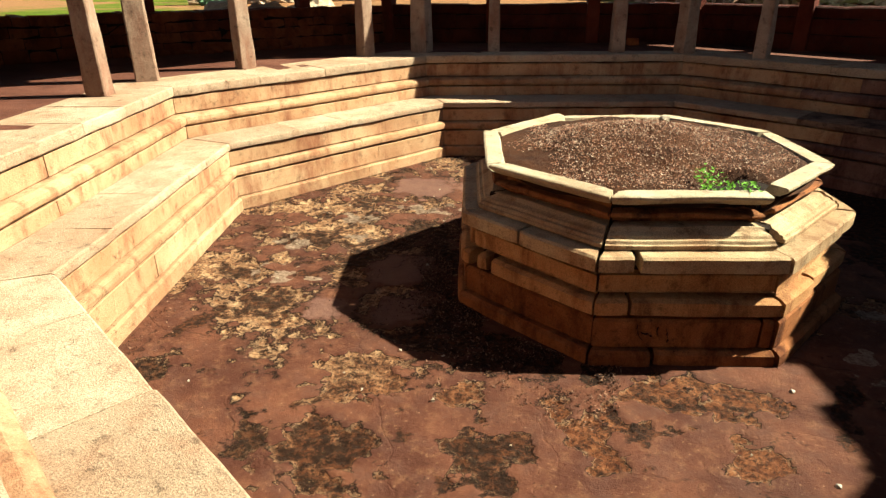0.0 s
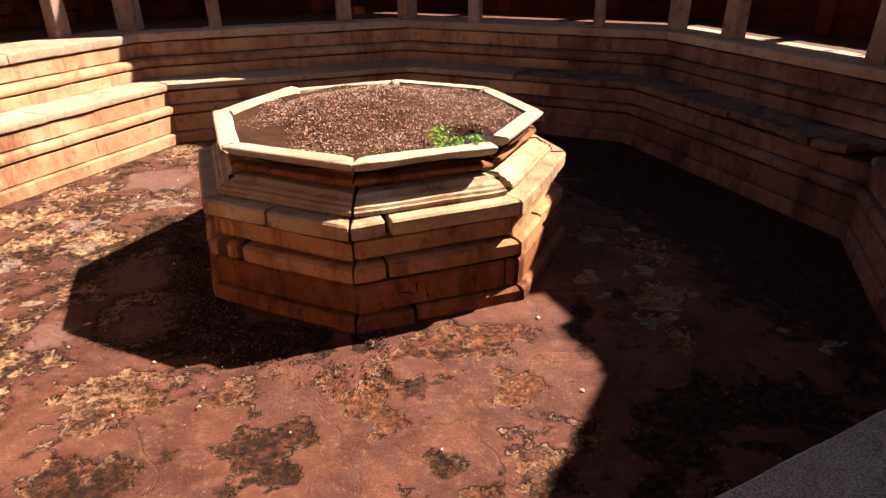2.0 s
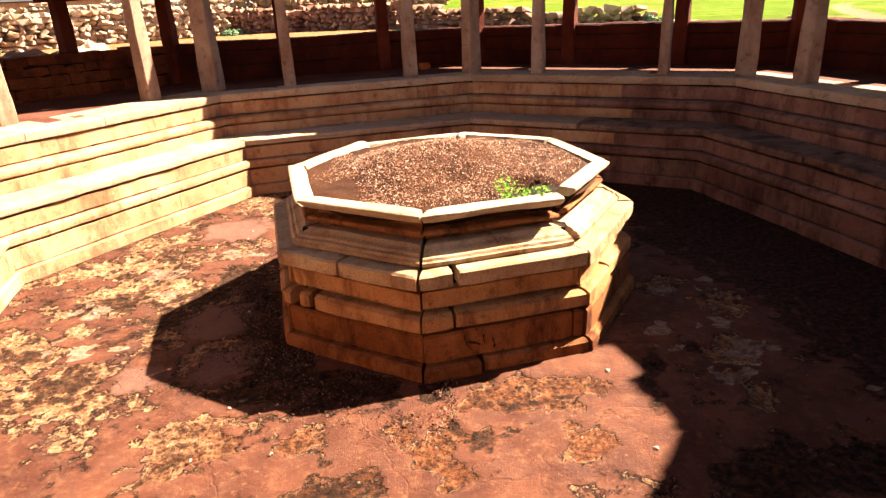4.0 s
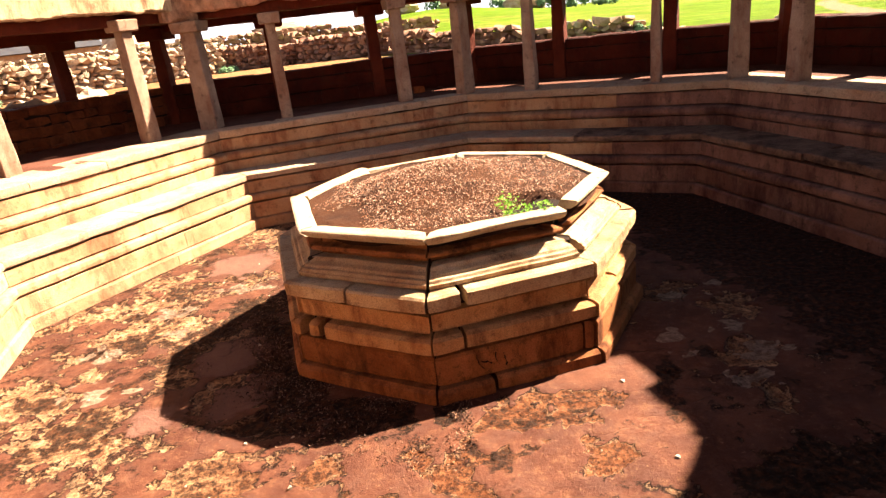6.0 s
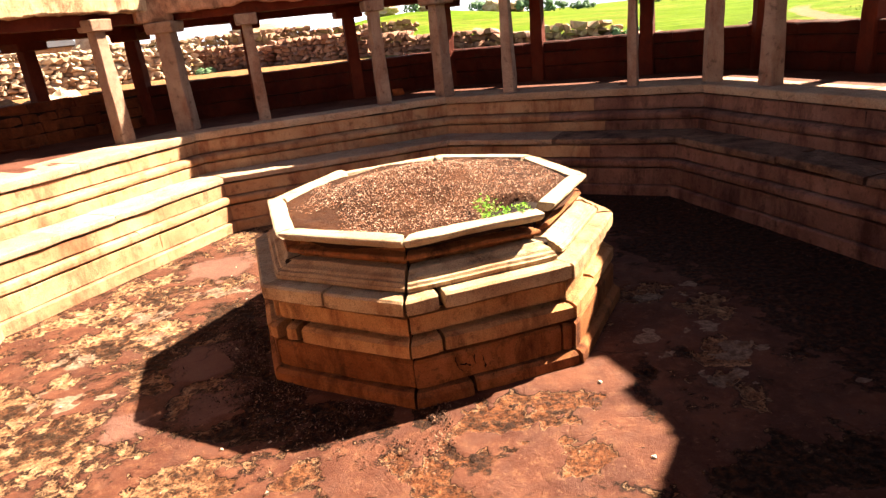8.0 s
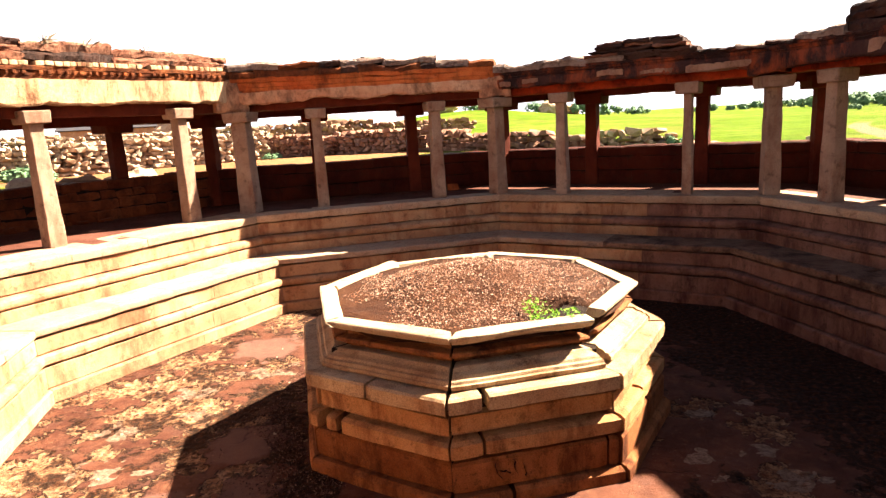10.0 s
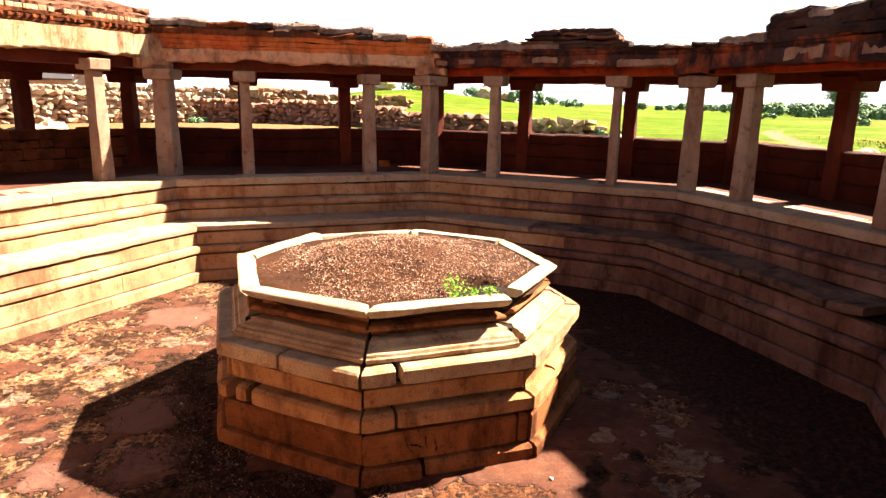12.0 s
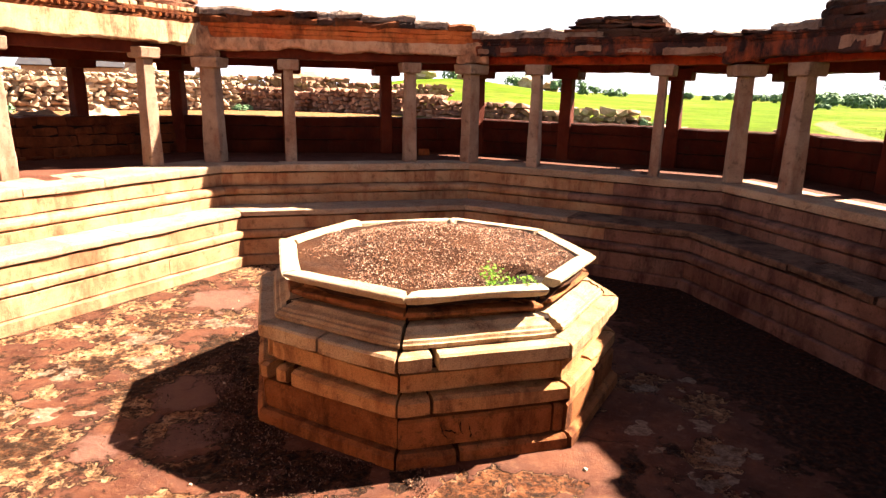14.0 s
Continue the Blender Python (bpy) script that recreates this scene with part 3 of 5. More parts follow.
M_SOIL = stone("dry_soil", (0.0889, 0.0322, 0.0127), (0.0445, 0.0138, 0.0054), (0.0205, 0.0063, 0.0024), stain_amt=0.6, streak=False, bump=0.03)
mound = part("soil_mound", fill_mesh(), M_SOIL)
tagged(mound, "mound of dark dry soil inside the platform rim", "soil mound")


def leaf_mat(name, tones, rough=0.7):
    m, nt, b = base_mat(name, rough)
    geo = nt.nodes.new("ShaderNodeNewGeometry").outputs["Random Per Island"]
    col = ramp(nt, geo, [(i / max(1, len(tones) - 1), c) for i, c in enumerate(tones)])
    col = mix(nt, 0.4, col, ramp(nt, noise_tex(nt, 60, 4), [(0.3, grey(0.5)), (0.7, grey(1))]), "MULTIPLY")
    nt.links.new(col, b.inputs["Base Color"])
    return m


M_LITTER = leaf_mat("dry_leaves", [(0.5184, 0.3312, 0.2448), (0.072, 0.0288, 0.018), (0.4032, 0.2016, 0.1368), (0.1584, 0.0612, 0.0324), (0.612, 0.4752, 0.3744), (0.2448, 0.1008, 0.054), (0.396, 0.1944, 0.1152)])
M_LITTER_DARK = leaf_mat("rotten_leaves", [(0.08, 0.028, 0.014), (0.014, 0.006, 0.004), (0.24, 0.13, 0.085), (0.022, 0.009, 0.006), (0.05, 0.02, 0.011), (0.012, 0.005, 0.003)])
M_GREEN = leaf_mat("fresh_leaves", [(0.072, 0.1872, 0.0108), (0.144, 0.3024, 0.0216), (0.0504, 0.1296, 0.0072)], 0.5)


def add_leaf(verts, faces, p, size, r, bend=0.3, up=None):
    """One small cupped leaf of four triangles."""
    n = (up or Vector((r.uniform(-0.6, 0.6), r.uniform(-0.6, 0.6), 1))).normalized()
    t = n.orthogonal().normalized()
    t.rotate(Matrix.Rotation(r.uniform(0, 6.28), 3, n))
    s = n.cross(t)
    o = len(verts)
    w = size * r.uniform(0.35, 0.55)
    verts += [p - t * size * 0.5 + n * size * bend, p + s * w * 0.5, p + t * size * 0.5 + n * size * bend, p - s * w * 0.5]
    faces += [(o, o + 1, o + 3), (o + 1, o + 2, o + 3)]


lr = random.Random(11)
lv, lf = [], []
for _ in range(18500):
    a, q = lr.uniform(0, 6.283), math.sqrt(lr.random()) * 1.56
    x, y = q * math.cos(a) + 0.05, q * math.sin(a)
    bare = noise.noise(Vector((x * 1.6, y * 1.6, 5))) + 0.35 * noise.noise(Vector((x * 5, y * 5, 2)))
    if math.hypot(x, y) > 1.53 or bare + max(0.0, (math.hypot(x - 0.1, y + 0.15) - 0.75) * 0.75) > 0.20 + 0.45 * lr.random() or (x - 0.98) ** 2 + (y + 1.0) ** 2 < 0.06:
        continue
    add_leaf(lv, lf, Vector((x, y, mound_z(x, y) + 0.008)), lr.uniform(0.013, 0.034), lr)
tagged(part("leaf_litter", mesh_of("leaf_litter", lv, lf), M_LITTER), "pinkish dry leaf litter strewn over the soil mound", "leaf litter", kind="stuff")
lv, lf = [], []
for _ in range(9500):
    az = lr.uniform(150, 278)
    d = 2.1 + abs(lr.gauss(0, 0.42))
    x, y = d * math.cos(radians(az)), d * math.sin(radians(az))
    if noise.noise(Vector((x * 1.5, y * 1.5, 1))) < -0.12:
        continue
    add_leaf(lv, lf, Vector((x, y, 0.006)), lr.uniform(0.015, 0.04), lr)
for _ in range(2600):
    key = lr.choice(("za", "ab", "yz", "bc", "cd"))
    p = FR[key] @ Vector((lr.uniform(-2, 2), 5.1 - abs(lr.gauss(0, 0.22)), 0.006))
    add_leaf(lv, lf, p, lr.uniform(0.015, 0.035), lr)
tagged(part("fallen_leaves", mesh_of("fallen_leaves", lv, lf), M_LITTER_DARK), "dark rotting leaves gathered at the foot of the platform", "fallen leaves", kind="stuff")


def weed(x, y, z, size, cnt):
    root = empty("weed", (x, y, z))
    tagged(root, "small bright green weed growing inside the platform rim", "plant", "weeds")
    for k in range(3):
        verts, faces = [], []
        a = lr.uniform(0, 6.28)
        tip = Vector((math.cos(a) * size * 0.4, math.sin(a) * size * 0.4, size * lr.uniform(0.6, 1.0)))
        for i in range(cnt // 3):
            p = tip * lr.uniform(0.2, 1.0) + Vector((lr.gauss(0, 1), lr.gauss(0, 1), lr.gauss(0, 0.6))) * size * 0.22
            add_leaf(verts, faces, p, lr.uniform(0.035, 0.065), lr, 0.15)
        tagged(part("sprig", mesh_of("sprig", verts, faces), M_GREEN, root), kind="stuff")
    return root


weed(0.74, -1.16, 1.42, 0.22, 120)
weed(0.86, -1.20, 1.42, 0.15, 60)
weed(1.10, -1.18, 1.42, 0.18, 66)


# ---- gallery ----


def ring(name, v0, v1, z, mat, th=0.1):
    verts, faces = [], []
    for k, a in EDGES.items():
        m = FR[k]
        o = len(verts)
        for v in (v0, v1):
            for u in (-v * T8, v * T8):
                for zz in (z, z - th):
                    verts.append(m @ Vector((u, v, zz)))
        faces += [(o, o + 2, o + 6, o + 4), (o + 1, o + 5, o + 7, o + 3), (o, o + 1, o + 3, o + 2), (o + 4, o + 6, o + 7, o + 5)]
    return part(name, mesh_of(name, verts, faces), mat)


# the outer wall stands further out towards the north-west: extra depth at both ends of a side
WIDE = {"yz": (0.0, 3.2), "za": (3.2, 0.62), "ab": (0.62, 0.0)}


def extra(key, u):
    a, b = WIDE.get(key, (0.0, 0.0))
    return a + (b - a) * max(0.0, min(1.0, u / 6.67 + 0.5))


tagged(ring("gallery_floor", 6.52, 12.0, 1.763, M_GALLERY), "red plastered gallery floor behind the granite ledge", "floor", kind="structure")
PAR_V = 8.05


def shaft(w0, w1, h, cap_w, cap_h, mat, lean=0.0):
    """A tapered square pillar with chamfered, chipped edges and a bracket capital."""
    root = empty("pillar")
    lv = 12
    verts, faces = [], []
    sd = rng.uniform(0, 99)
    for i in range(lv + 1):
        f = i / lv
        w = (w0 + (w1 - w0) * f) / 2
        c = w * 0.13
        for x, y in ((-w + c, -w), (w - c, -w), (w, -w + c), (w, w - c), (w - c, w), (-w + c, w), (-w, w - c), (-w, -w + c)):
            nv = noise.noise_vector(Vector((x * 5 + sd, y * 5, f * 5))) * 0.012 + noise.noise_vector(Vector((x * 19 + sd, y * 19, f * 17))) * 0.007
            verts.append((x + nv.x + lean * f, y + nv.y, h * f))
    for i in range(lv):
        for j in range(8):
            faces.append((i * 8 + j, i * 8 + (j + 1) % 8, i * 8 + 8 + (j + 1) % 8, i * 8 + 8 + j))
    faces += [tuple(range(8))[::-1], tuple(lv * 8 + j for j in range(8))]
    part("shaft", mesh_of("shaft", verts, faces), mat, root)
    bm = bmesh.new()
    cw = cap_w / 2
    vs = bm_box(bm, -cw, cw, -cw, cw, h, h + cap_h)
    for v in vs:
        if v.co.z < h + 0.01:
            v.co.x *= 0.94
            v.co.y *= 0.94
        v.co += noise.noise_vector(v.co * 3 + Vector((sd, 0, 0))) * 0.015
        v.co.x += lean
    bmesh.ops.bevel(bm, geom=list(bm.edges), offset=0.018, segments=1, affect="EDGES")
    part("capital", bm, mat, root)
    return root


def stand(root, key, u, v, z, turn=0.0, label="", group=""):
    root.matrix_world = FR[key] @ pose(u, v, z, 0, 0, turn)
    tagged(root, label, "pillar", group)


SH = 1.82
# side, place along and out, corner or not, girth
INNER = [("ab", -2.64, 6.75, 1, 0.97), ("ab", -1.16, 6.68, 0, 0.77), ("ab", 1.3, 6.5, 0, 0.88), ("ab", 2.57, 6.27, 1, 0.82), ("bc", -1.15, 6.29, 0, 0.78), ("bc", 1.27, 6.31, 0, 0.6),
         ("cd", -2.65, 6.36, 1, 0.76), ("cd", -1.42, 6.44, 0, 0.9), ("cd", 1.09, 6.44, 0, 0.9), ("za", -0.8, 7.1, 0, 0.9), ("za", 1.7, 6.95, 0, 0.9), ("yz", 3.15, 6.72, 1, 0.9),
         ("yz", 1.87, 6.78, 0, 0.9), ("yz", -1.2, 6.6, 0, 0.9), ("fy", -2.6, 6.45, 1, 0.9), ("fy", -1.2, 6.4, 0, 0.9), ("fy", 1.2, 6.4, 0, 0.9), ("ef", 0.1, 6.3, 0, 0.9), ("ef", -1.7, 6.4, 0, 0.9),
         ("de", 2.6, 6.4, 1, 0.9), ("de", 1.2, 6.4, 0, 0.9), ("de", -1.2, 6.4, 0, 0.9), ("cd", 2.6, 6.4, 1, 0.9)]
for key, u, v, corner, girth in INNER:
    pl = shaft((0.37 if corner else 0.31) * girth, (0.31 if corner else 0.235) * girth, SH + (0.12 if key == "za" else 0.0), 0.54 if corner else 0.42, 0.2, M_PILLAR)
    stand(pl, key, u, v, GALLERY_Z, (22.5 if u > 0 else -22.5) if corner else 0,
          "stout corner pillar of weathered granite with a bracket capital" if corner else "slender square granite pillar with a bracket capital on the ledge", "pillars of the inner row")
for key in EDGES:
    for u in (-1.12, 1.12, 3.32):
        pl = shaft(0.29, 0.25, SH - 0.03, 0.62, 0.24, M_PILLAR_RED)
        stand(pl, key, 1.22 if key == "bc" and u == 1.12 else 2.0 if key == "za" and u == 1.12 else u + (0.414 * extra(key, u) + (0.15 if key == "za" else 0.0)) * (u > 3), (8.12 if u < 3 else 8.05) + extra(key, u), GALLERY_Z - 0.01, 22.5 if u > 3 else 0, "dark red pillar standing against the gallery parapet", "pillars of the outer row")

# ---- parapet ----
for key, m in FR.items():
    core = course(m, [(8.09, 1.7), (8.09, 2.56), (8.5, 2.56), (8.5, 1.7)], 0, 0, True, True, gap=0, wob=0.01, skew=WIDE.get(key, (0.0, 0.0)))
    par = part("parapet_wall", core, M_JOINT)
    tagged(par, "low parapet wall of rough reddish stones", "parapet", kind="structure")
    z = 1.75
    rough = key in ("za", "yz", "fy")
    for row in range(4 if rough else 3):
        h = (0.25, 0.21, 0.2, 0.19)[row] if rough else (0.33, 0.30, 0.22)[row]
        ends = WIDE.get(key, (0.0, 0.0))
        u, stop = -(PAR_V + ends[0]) * T8, (PAR_V + ends[1]) * T8
        while u < stop - 0.05:
            w = min(rng.uniform(0.22, 0.6) if rough else rng.uniform(0.5, 1.3), stop - u)
            vf = 8.05 + rng.uniform(-0.02, 0.02)
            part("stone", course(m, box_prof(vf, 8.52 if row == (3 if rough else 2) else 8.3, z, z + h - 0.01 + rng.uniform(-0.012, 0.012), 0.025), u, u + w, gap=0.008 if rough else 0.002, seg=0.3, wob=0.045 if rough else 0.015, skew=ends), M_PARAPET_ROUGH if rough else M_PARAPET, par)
            u += w
        z += h

# ---- roof ----
M_FASCIA = {
    "pale": stone("fascia_pale", (0.5967, 0.4277, 0.2722), (0.5161, 0.301, 0.1663), (0.10, 0.030, 0.011), dark=(0.05, 0.016, 0.009), stain_amt=0.92, dark_amt=0.6, bump=0.02, streak=0.22),
    "pink": stone("fascia_pink", (0.60, 0.37, 0.24), (0.52, 0.24, 0.135), (0.05, 0.021, 0.014), stain_amt=0.7, dark_amt=0.5, bump=0.02),
    "black": stone("fascia_black", (0.055, 0.024, 0.022), (0.018, 0.010, 0.011), (0.30, 0.065, 0.024), dark=(0.24, 0.14, 0.10), stain_amt=0.75, dark_amt=0.14, bump=0.02, streak=0.5),
}
M_PATCH = stone("weathered_plaster", (0.34, 0.21, 0.15), (0.25, 0.13, 0.09), (0.05, 0.02, 0.015), stain_amt=0.6, dark_amt=0.5, bump=0.02)
M_ROOF_BLACK = stone("roof_lichen_black", (0.075, 0.040, 0.031), (0.020, 0.012, 0.0115), (0.11, 0.027, 0.014), dark=(0.0072, 0.0058, 0.0065), stain_amt=0.4, dark_amt=0.95, bump=0.03, streak=False)
M_RED = stone("red_plaster", (0.60, 0.175, 0.05), (0.46, 0.09, 0.022), (0.04, 0.011, 0.006), stain_amt=0.65, dark_amt=0.5, bump=0.02)
M_RED_OLD = stone("blackened_red_plaster", (0.24, 0.075, 0.024), (0.10, 0.022, 0.008), (0.02, 0.007, 0.005), stain_amt=0.8, dark_amt=0.6, bump=0.02)
M_RED_DARK = stone("smoke_stained_red_plaster", (0.040, 0.016, 0.014), (0.016, 0.009, 0.010), (0.33, 0.07, 0.022), stain_amt=0.85, dark_amt=0.3, bump=0.02, streak=0.5)
M_LIP = stone("grey_roof_slab", (0.34, 0.26, 0.225), (0.22, 0.15, 0.125), (0.07, 0.035, 0.028), dark=(0.016, 0.010, 0.009), stain_amt=0.7, dark_amt=0.8, bump=0.03, streak=False)
M_SOFFIT = stone("soffit_red", (0.36, 0.045, 0.010), (0.20, 0.021, 0.006), (0.03, 0.006, 0.004), stain_amt=0.85, dark_amt=0.6, streak=False)
# fascia foot and head, band head, coping head at both ends (along +x of the side), face distance, tone
CORNER = {"z": 6.95, "a": 6.66, "b": 6.1, "c": 6.1, "d": 6.15, "e": 6.2, "f": 6.3, "y": 6.6}
ENDS = {"za": "za", "ab": "ab", "bc": "bc", "cd": "cd", "de": "de", "ef": "ef", "fy": "fy", "yz": "yz"}
ROOF = {
    "za": (3.99, 4.38, 4.57, 5.02, 4.84, 6.82, "pale"), "yz": (3.99, 4.38, 4.57, 4.82, 4.83, 6.72, "pale"), "ab": (3.95, 4.17, 4.44, 4.72, 4.56, 6.36, "pink"),
    "bc": (3.94, 4.14, 4.28, 4.42, 4.37, 6.06, "black"), "cd": (3.90, 4.12, 4.26, 4.33, 4.66, 6.14, "black"),
    "fy": (3.95, 4.2, 4.45, 4.75, 4.8, 6.35, "pink"), "ef": (3.95, 4.2, 4.45, 4.7, 4.75, 6.25, "pink"), "de": (3.95, 4.2, 4.45, 4.66, 4.7, 6.2, "pink"),
}
for key, m in FR.items():
    f0, f1, b1, ca, cb, vin, tone = ROOF[key]
    vin = 6.3
    sk = (CORNER[ENDS[key][0]] - vin, CORNER[ENDS[key][1]] - vin)
    roof = empty("roof_" + SIDE_NAMES[key])
    tagged(roof, "stained plaster and stone gallery roof with a broken top edge", "roof", kind="structure")
    part("ceiling", course(m, [(vin + 0.3, 4.0), (vin + 0.3, 4.2), (8.5 + max(WIDE.get(key, (0.0,))), 4.05), (8.5 + max(WIDE.get(key, (0.0,))), 3.93)], 0, 0, True, True, skew=sk, gap=0, wob=0.01), M_SOFFIT, roof)
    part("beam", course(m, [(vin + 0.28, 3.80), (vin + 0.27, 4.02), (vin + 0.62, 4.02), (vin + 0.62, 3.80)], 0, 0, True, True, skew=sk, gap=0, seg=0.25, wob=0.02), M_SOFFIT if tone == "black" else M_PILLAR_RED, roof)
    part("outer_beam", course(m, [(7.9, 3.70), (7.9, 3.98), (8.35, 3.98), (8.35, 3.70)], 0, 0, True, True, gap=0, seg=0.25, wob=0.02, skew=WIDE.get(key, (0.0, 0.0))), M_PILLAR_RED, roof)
    part("eave", course(m, [(8.3, 3.74), (8.3, 3.95), (8.8, 3.86), (8.8, 3.74)], 0, 0, True, True, gap=0, seg=0.4, wob=0.03, skew=WIDE.get(key, (0.0, 0.0))), M_ROOF, roof)
    part("fascia", course(m, [(vin + 0.02, f0), (vin, f0 + 0.03), (vin, f1), (vin + 0.4, f1), (vin + 0.4, f0)], 0, 0, True, True, skew=sk, gap=0, seg=0.06, wob=0.022, rag=0.055), M_FASCIA[tone], roof)
    step = (b1 - f1) / 3
    for i in range(3):
        z0 = f1 + i * step
        o = (0.035, 0.02, -0.01)[i]
        part("moulding", course(m, [(vin + o, z0), (vin + o - 0.015, z0 + step * 0.8), (vin + o, z0 + step), (vin + 0.5, z0 + step), (vin + 0.5, z0)], 0, 0, True, True, skew=sk, gap=0, seg=0.12, wob=0.022), M_FASCIA["black"] if tone == "black" and i == 2 else M_RED_DARK if tone == "black" else M_RED_OLD if tone == "pale" else M_RED, roof)
    # lighter plaster left on the blackened eaves
    for ua, ub, za, zb in {"bc": [(1.25, 2.30, 3.95, 4.09), (-1.9, -1.55, 4.0, 4.12), (-0.35, 0.15, 4.0, 4.13), (0.45, 1.05, 3.97, 4.08), (-2.4, -2.15, 3.98, 4.1)], "cd": [(-0.62, 0.02, 3.92, 4.13), (0.2, 0.42, 3.93, 4.14), (0.58, 1.05, 3.92, 4.12), (1.3, 1.85, 3.93, 4.13)]}.get(key, []):
        part("plaster_patch", course(m, [(vin - 0.028, za + 0.02), (vin - 0.028, zb - 0.02), (vin + 0.1, zb), (vin + 0.1, za)], ua, ub, seg=0.05, wob=0.05, skew=sk), M_PATCH, roof)
    top = b1
    if tone == "pale":
        half = vin * T8
        u = -half + 0.05
        while u < half - 0.1:
            w = rng.uniform(0.10, 0.15)
            if rng.random() > 0.12:
                part("dentil", course(m, box_prof(vin - 0.035, vin + 0.2, f1 + step * 1.05, f1 + step * 1.9, 0.006), u + 0.02, u + w * 0.62, gap=0.004, seg=0.3, wob=0.008, skew=sk), M_RED_OLD if rng.random() < 0.7 else M_RED, roof)
                part("brick", course(m, box_prof(vin - 0.03 + rng.uniform(-0.01, 0.01), vin + 0.3, b1 - 0.005, b1 + 0.075), u, u + w, gap=0.008, seg=0.3, wob=0.012, skew=sk), M_FASCIA["pale"], roof)
            u += w
        top = b1 + 0.075
    # coping of rough stones and lime concrete
    half = vin * T8
    part("roof_fill", course(m, [(vin + 0.1, top - 0.03), (vin + 0.12, max(top + 0.02, min(ca, cb) - 0.1)), (vin + 0.8, max(top + 0.02, min(ca, cb) - 0.08)), (8.3, 4.15), (8.3, 4.0)], 0, 0, True, True, skew=sk, gap=0, seg=0.3, wob=0.05), M_ROOF, roof)
    u = -half
    while u < half - 0.05:
        w = min(rng.uniform(0.5, 1.5) if tone == "pale" else rng.uniform(0.3, 0.9), half - u)
        f = (u + w / 2 + half) / (2 * half)
        h = ca + (cb - ca) * f
        if key == "ab":
            h = 4.72 - 0.16 * max(0, f - 0.55) / 0.45
        if key == "cd":
            h = 4.30 + 0.34 * max(0, min(1, (f - 0.2) / 0.16)) if f < 0.66 else 4.46 if f < 0.88 else 4.72
        if key == "de":
            h = 4.76 if f < 0.12 else 4.85 if f < 0.4 else 4.66
        if key == "bc" and f > 0.72:
            h = 4.35
        h += rng.uniform(-0.035, 0.035)
        vo = vin + (rng.uniform(0.02, 0.06) if tone == "pale" else rng.uniform(-0.09, -0.01))
        zs = top - 0.01
        lay = max(1, int(round((h - zs) / 0.13)))
        for i in range(lay):
            za, zb = zs + (h - zs) * i / lay, zs + (h - zs) * (i + 1) / lay
            if tone == "pale":
                mat = M_ROOF if rng.random() < 0.85 else M_ROOF_BLACK
            elif i == lay - 1 and rng.random() < (0.5 if tone == "black" else 0.8):
                mat = M_LIP
            else:
                mat = M_ROOF_BLACK if tone == "black" or rng.random() < 0.3 else M_RED_OLD
            part("coping_stone", course(m, [(vo + 0.02 + 0.03 * i, za), (vo + 0.01 + 0.025 * i, za * 0.67 + zb * 0.33), (vo + 0.025 * i, za * 0.33 + zb * 0.67), (vo + 0.04 + 0.03 * i, zb), (vo + 0.2, zb + 0.01), (vo + 0.55, zb - 0.01), (vo + 0.6, za)], u, u + w, u <= -half + 1e-6, u + w >= half - 1e-6, gap=-0.015, seg=0.06, wob=0.055, skew=sk, tilt=rng.uniform(-0.02, 0.02)), mat, roof)
        u += w
    # the plaster mass over the corner pillar
    at = CORNER[ENDS[key][1]] * 1.0
    lump = course(m @ pose(at * T8, at, 0, 0, 0, -22.5), [(-0.06, 3.84), (-0.05, f1 - 0.1), (-0.02, f1 + 0.04), (0.5, f1 + 0.04), (0.5, 3.80), (-0.02, 3.80)], -0.34, 0.34, seg=0.06, wob=0.06, chip_a=0.05, chip_b=0.05)
    part("corner_plaster", lump, M_RED_OLD if key == "yz" else M_FASCIA["black" if key in ("bc", "cd") else "pink"], roof)
    if key == "bc":
        # a remnant of the upper storey: flat slabs stacked on the roof edge
        for i in range(4):
            z0 = 4.36 + i * 0.066
            a, b = -0.55 + 0.08 * i + rng.uniform(-0.05, 0.05), 1.34 - 0.06 * i
            for j in range(3):
                ua, ub = a + (b - a) * j / 3, a + (b - a) * (j + 1) / 3
                part("roof_slab", course(m, box_prof(6.2 + rng.uniform(-0.05, 0.04), 7.0, z0, z0 + 0.06), ua, ub, gap=0.01, seg=0.1, wob=0.05, skew=sk), M_ROOF_BLACK if (i + j) % 3 else M_ROOF, roof)

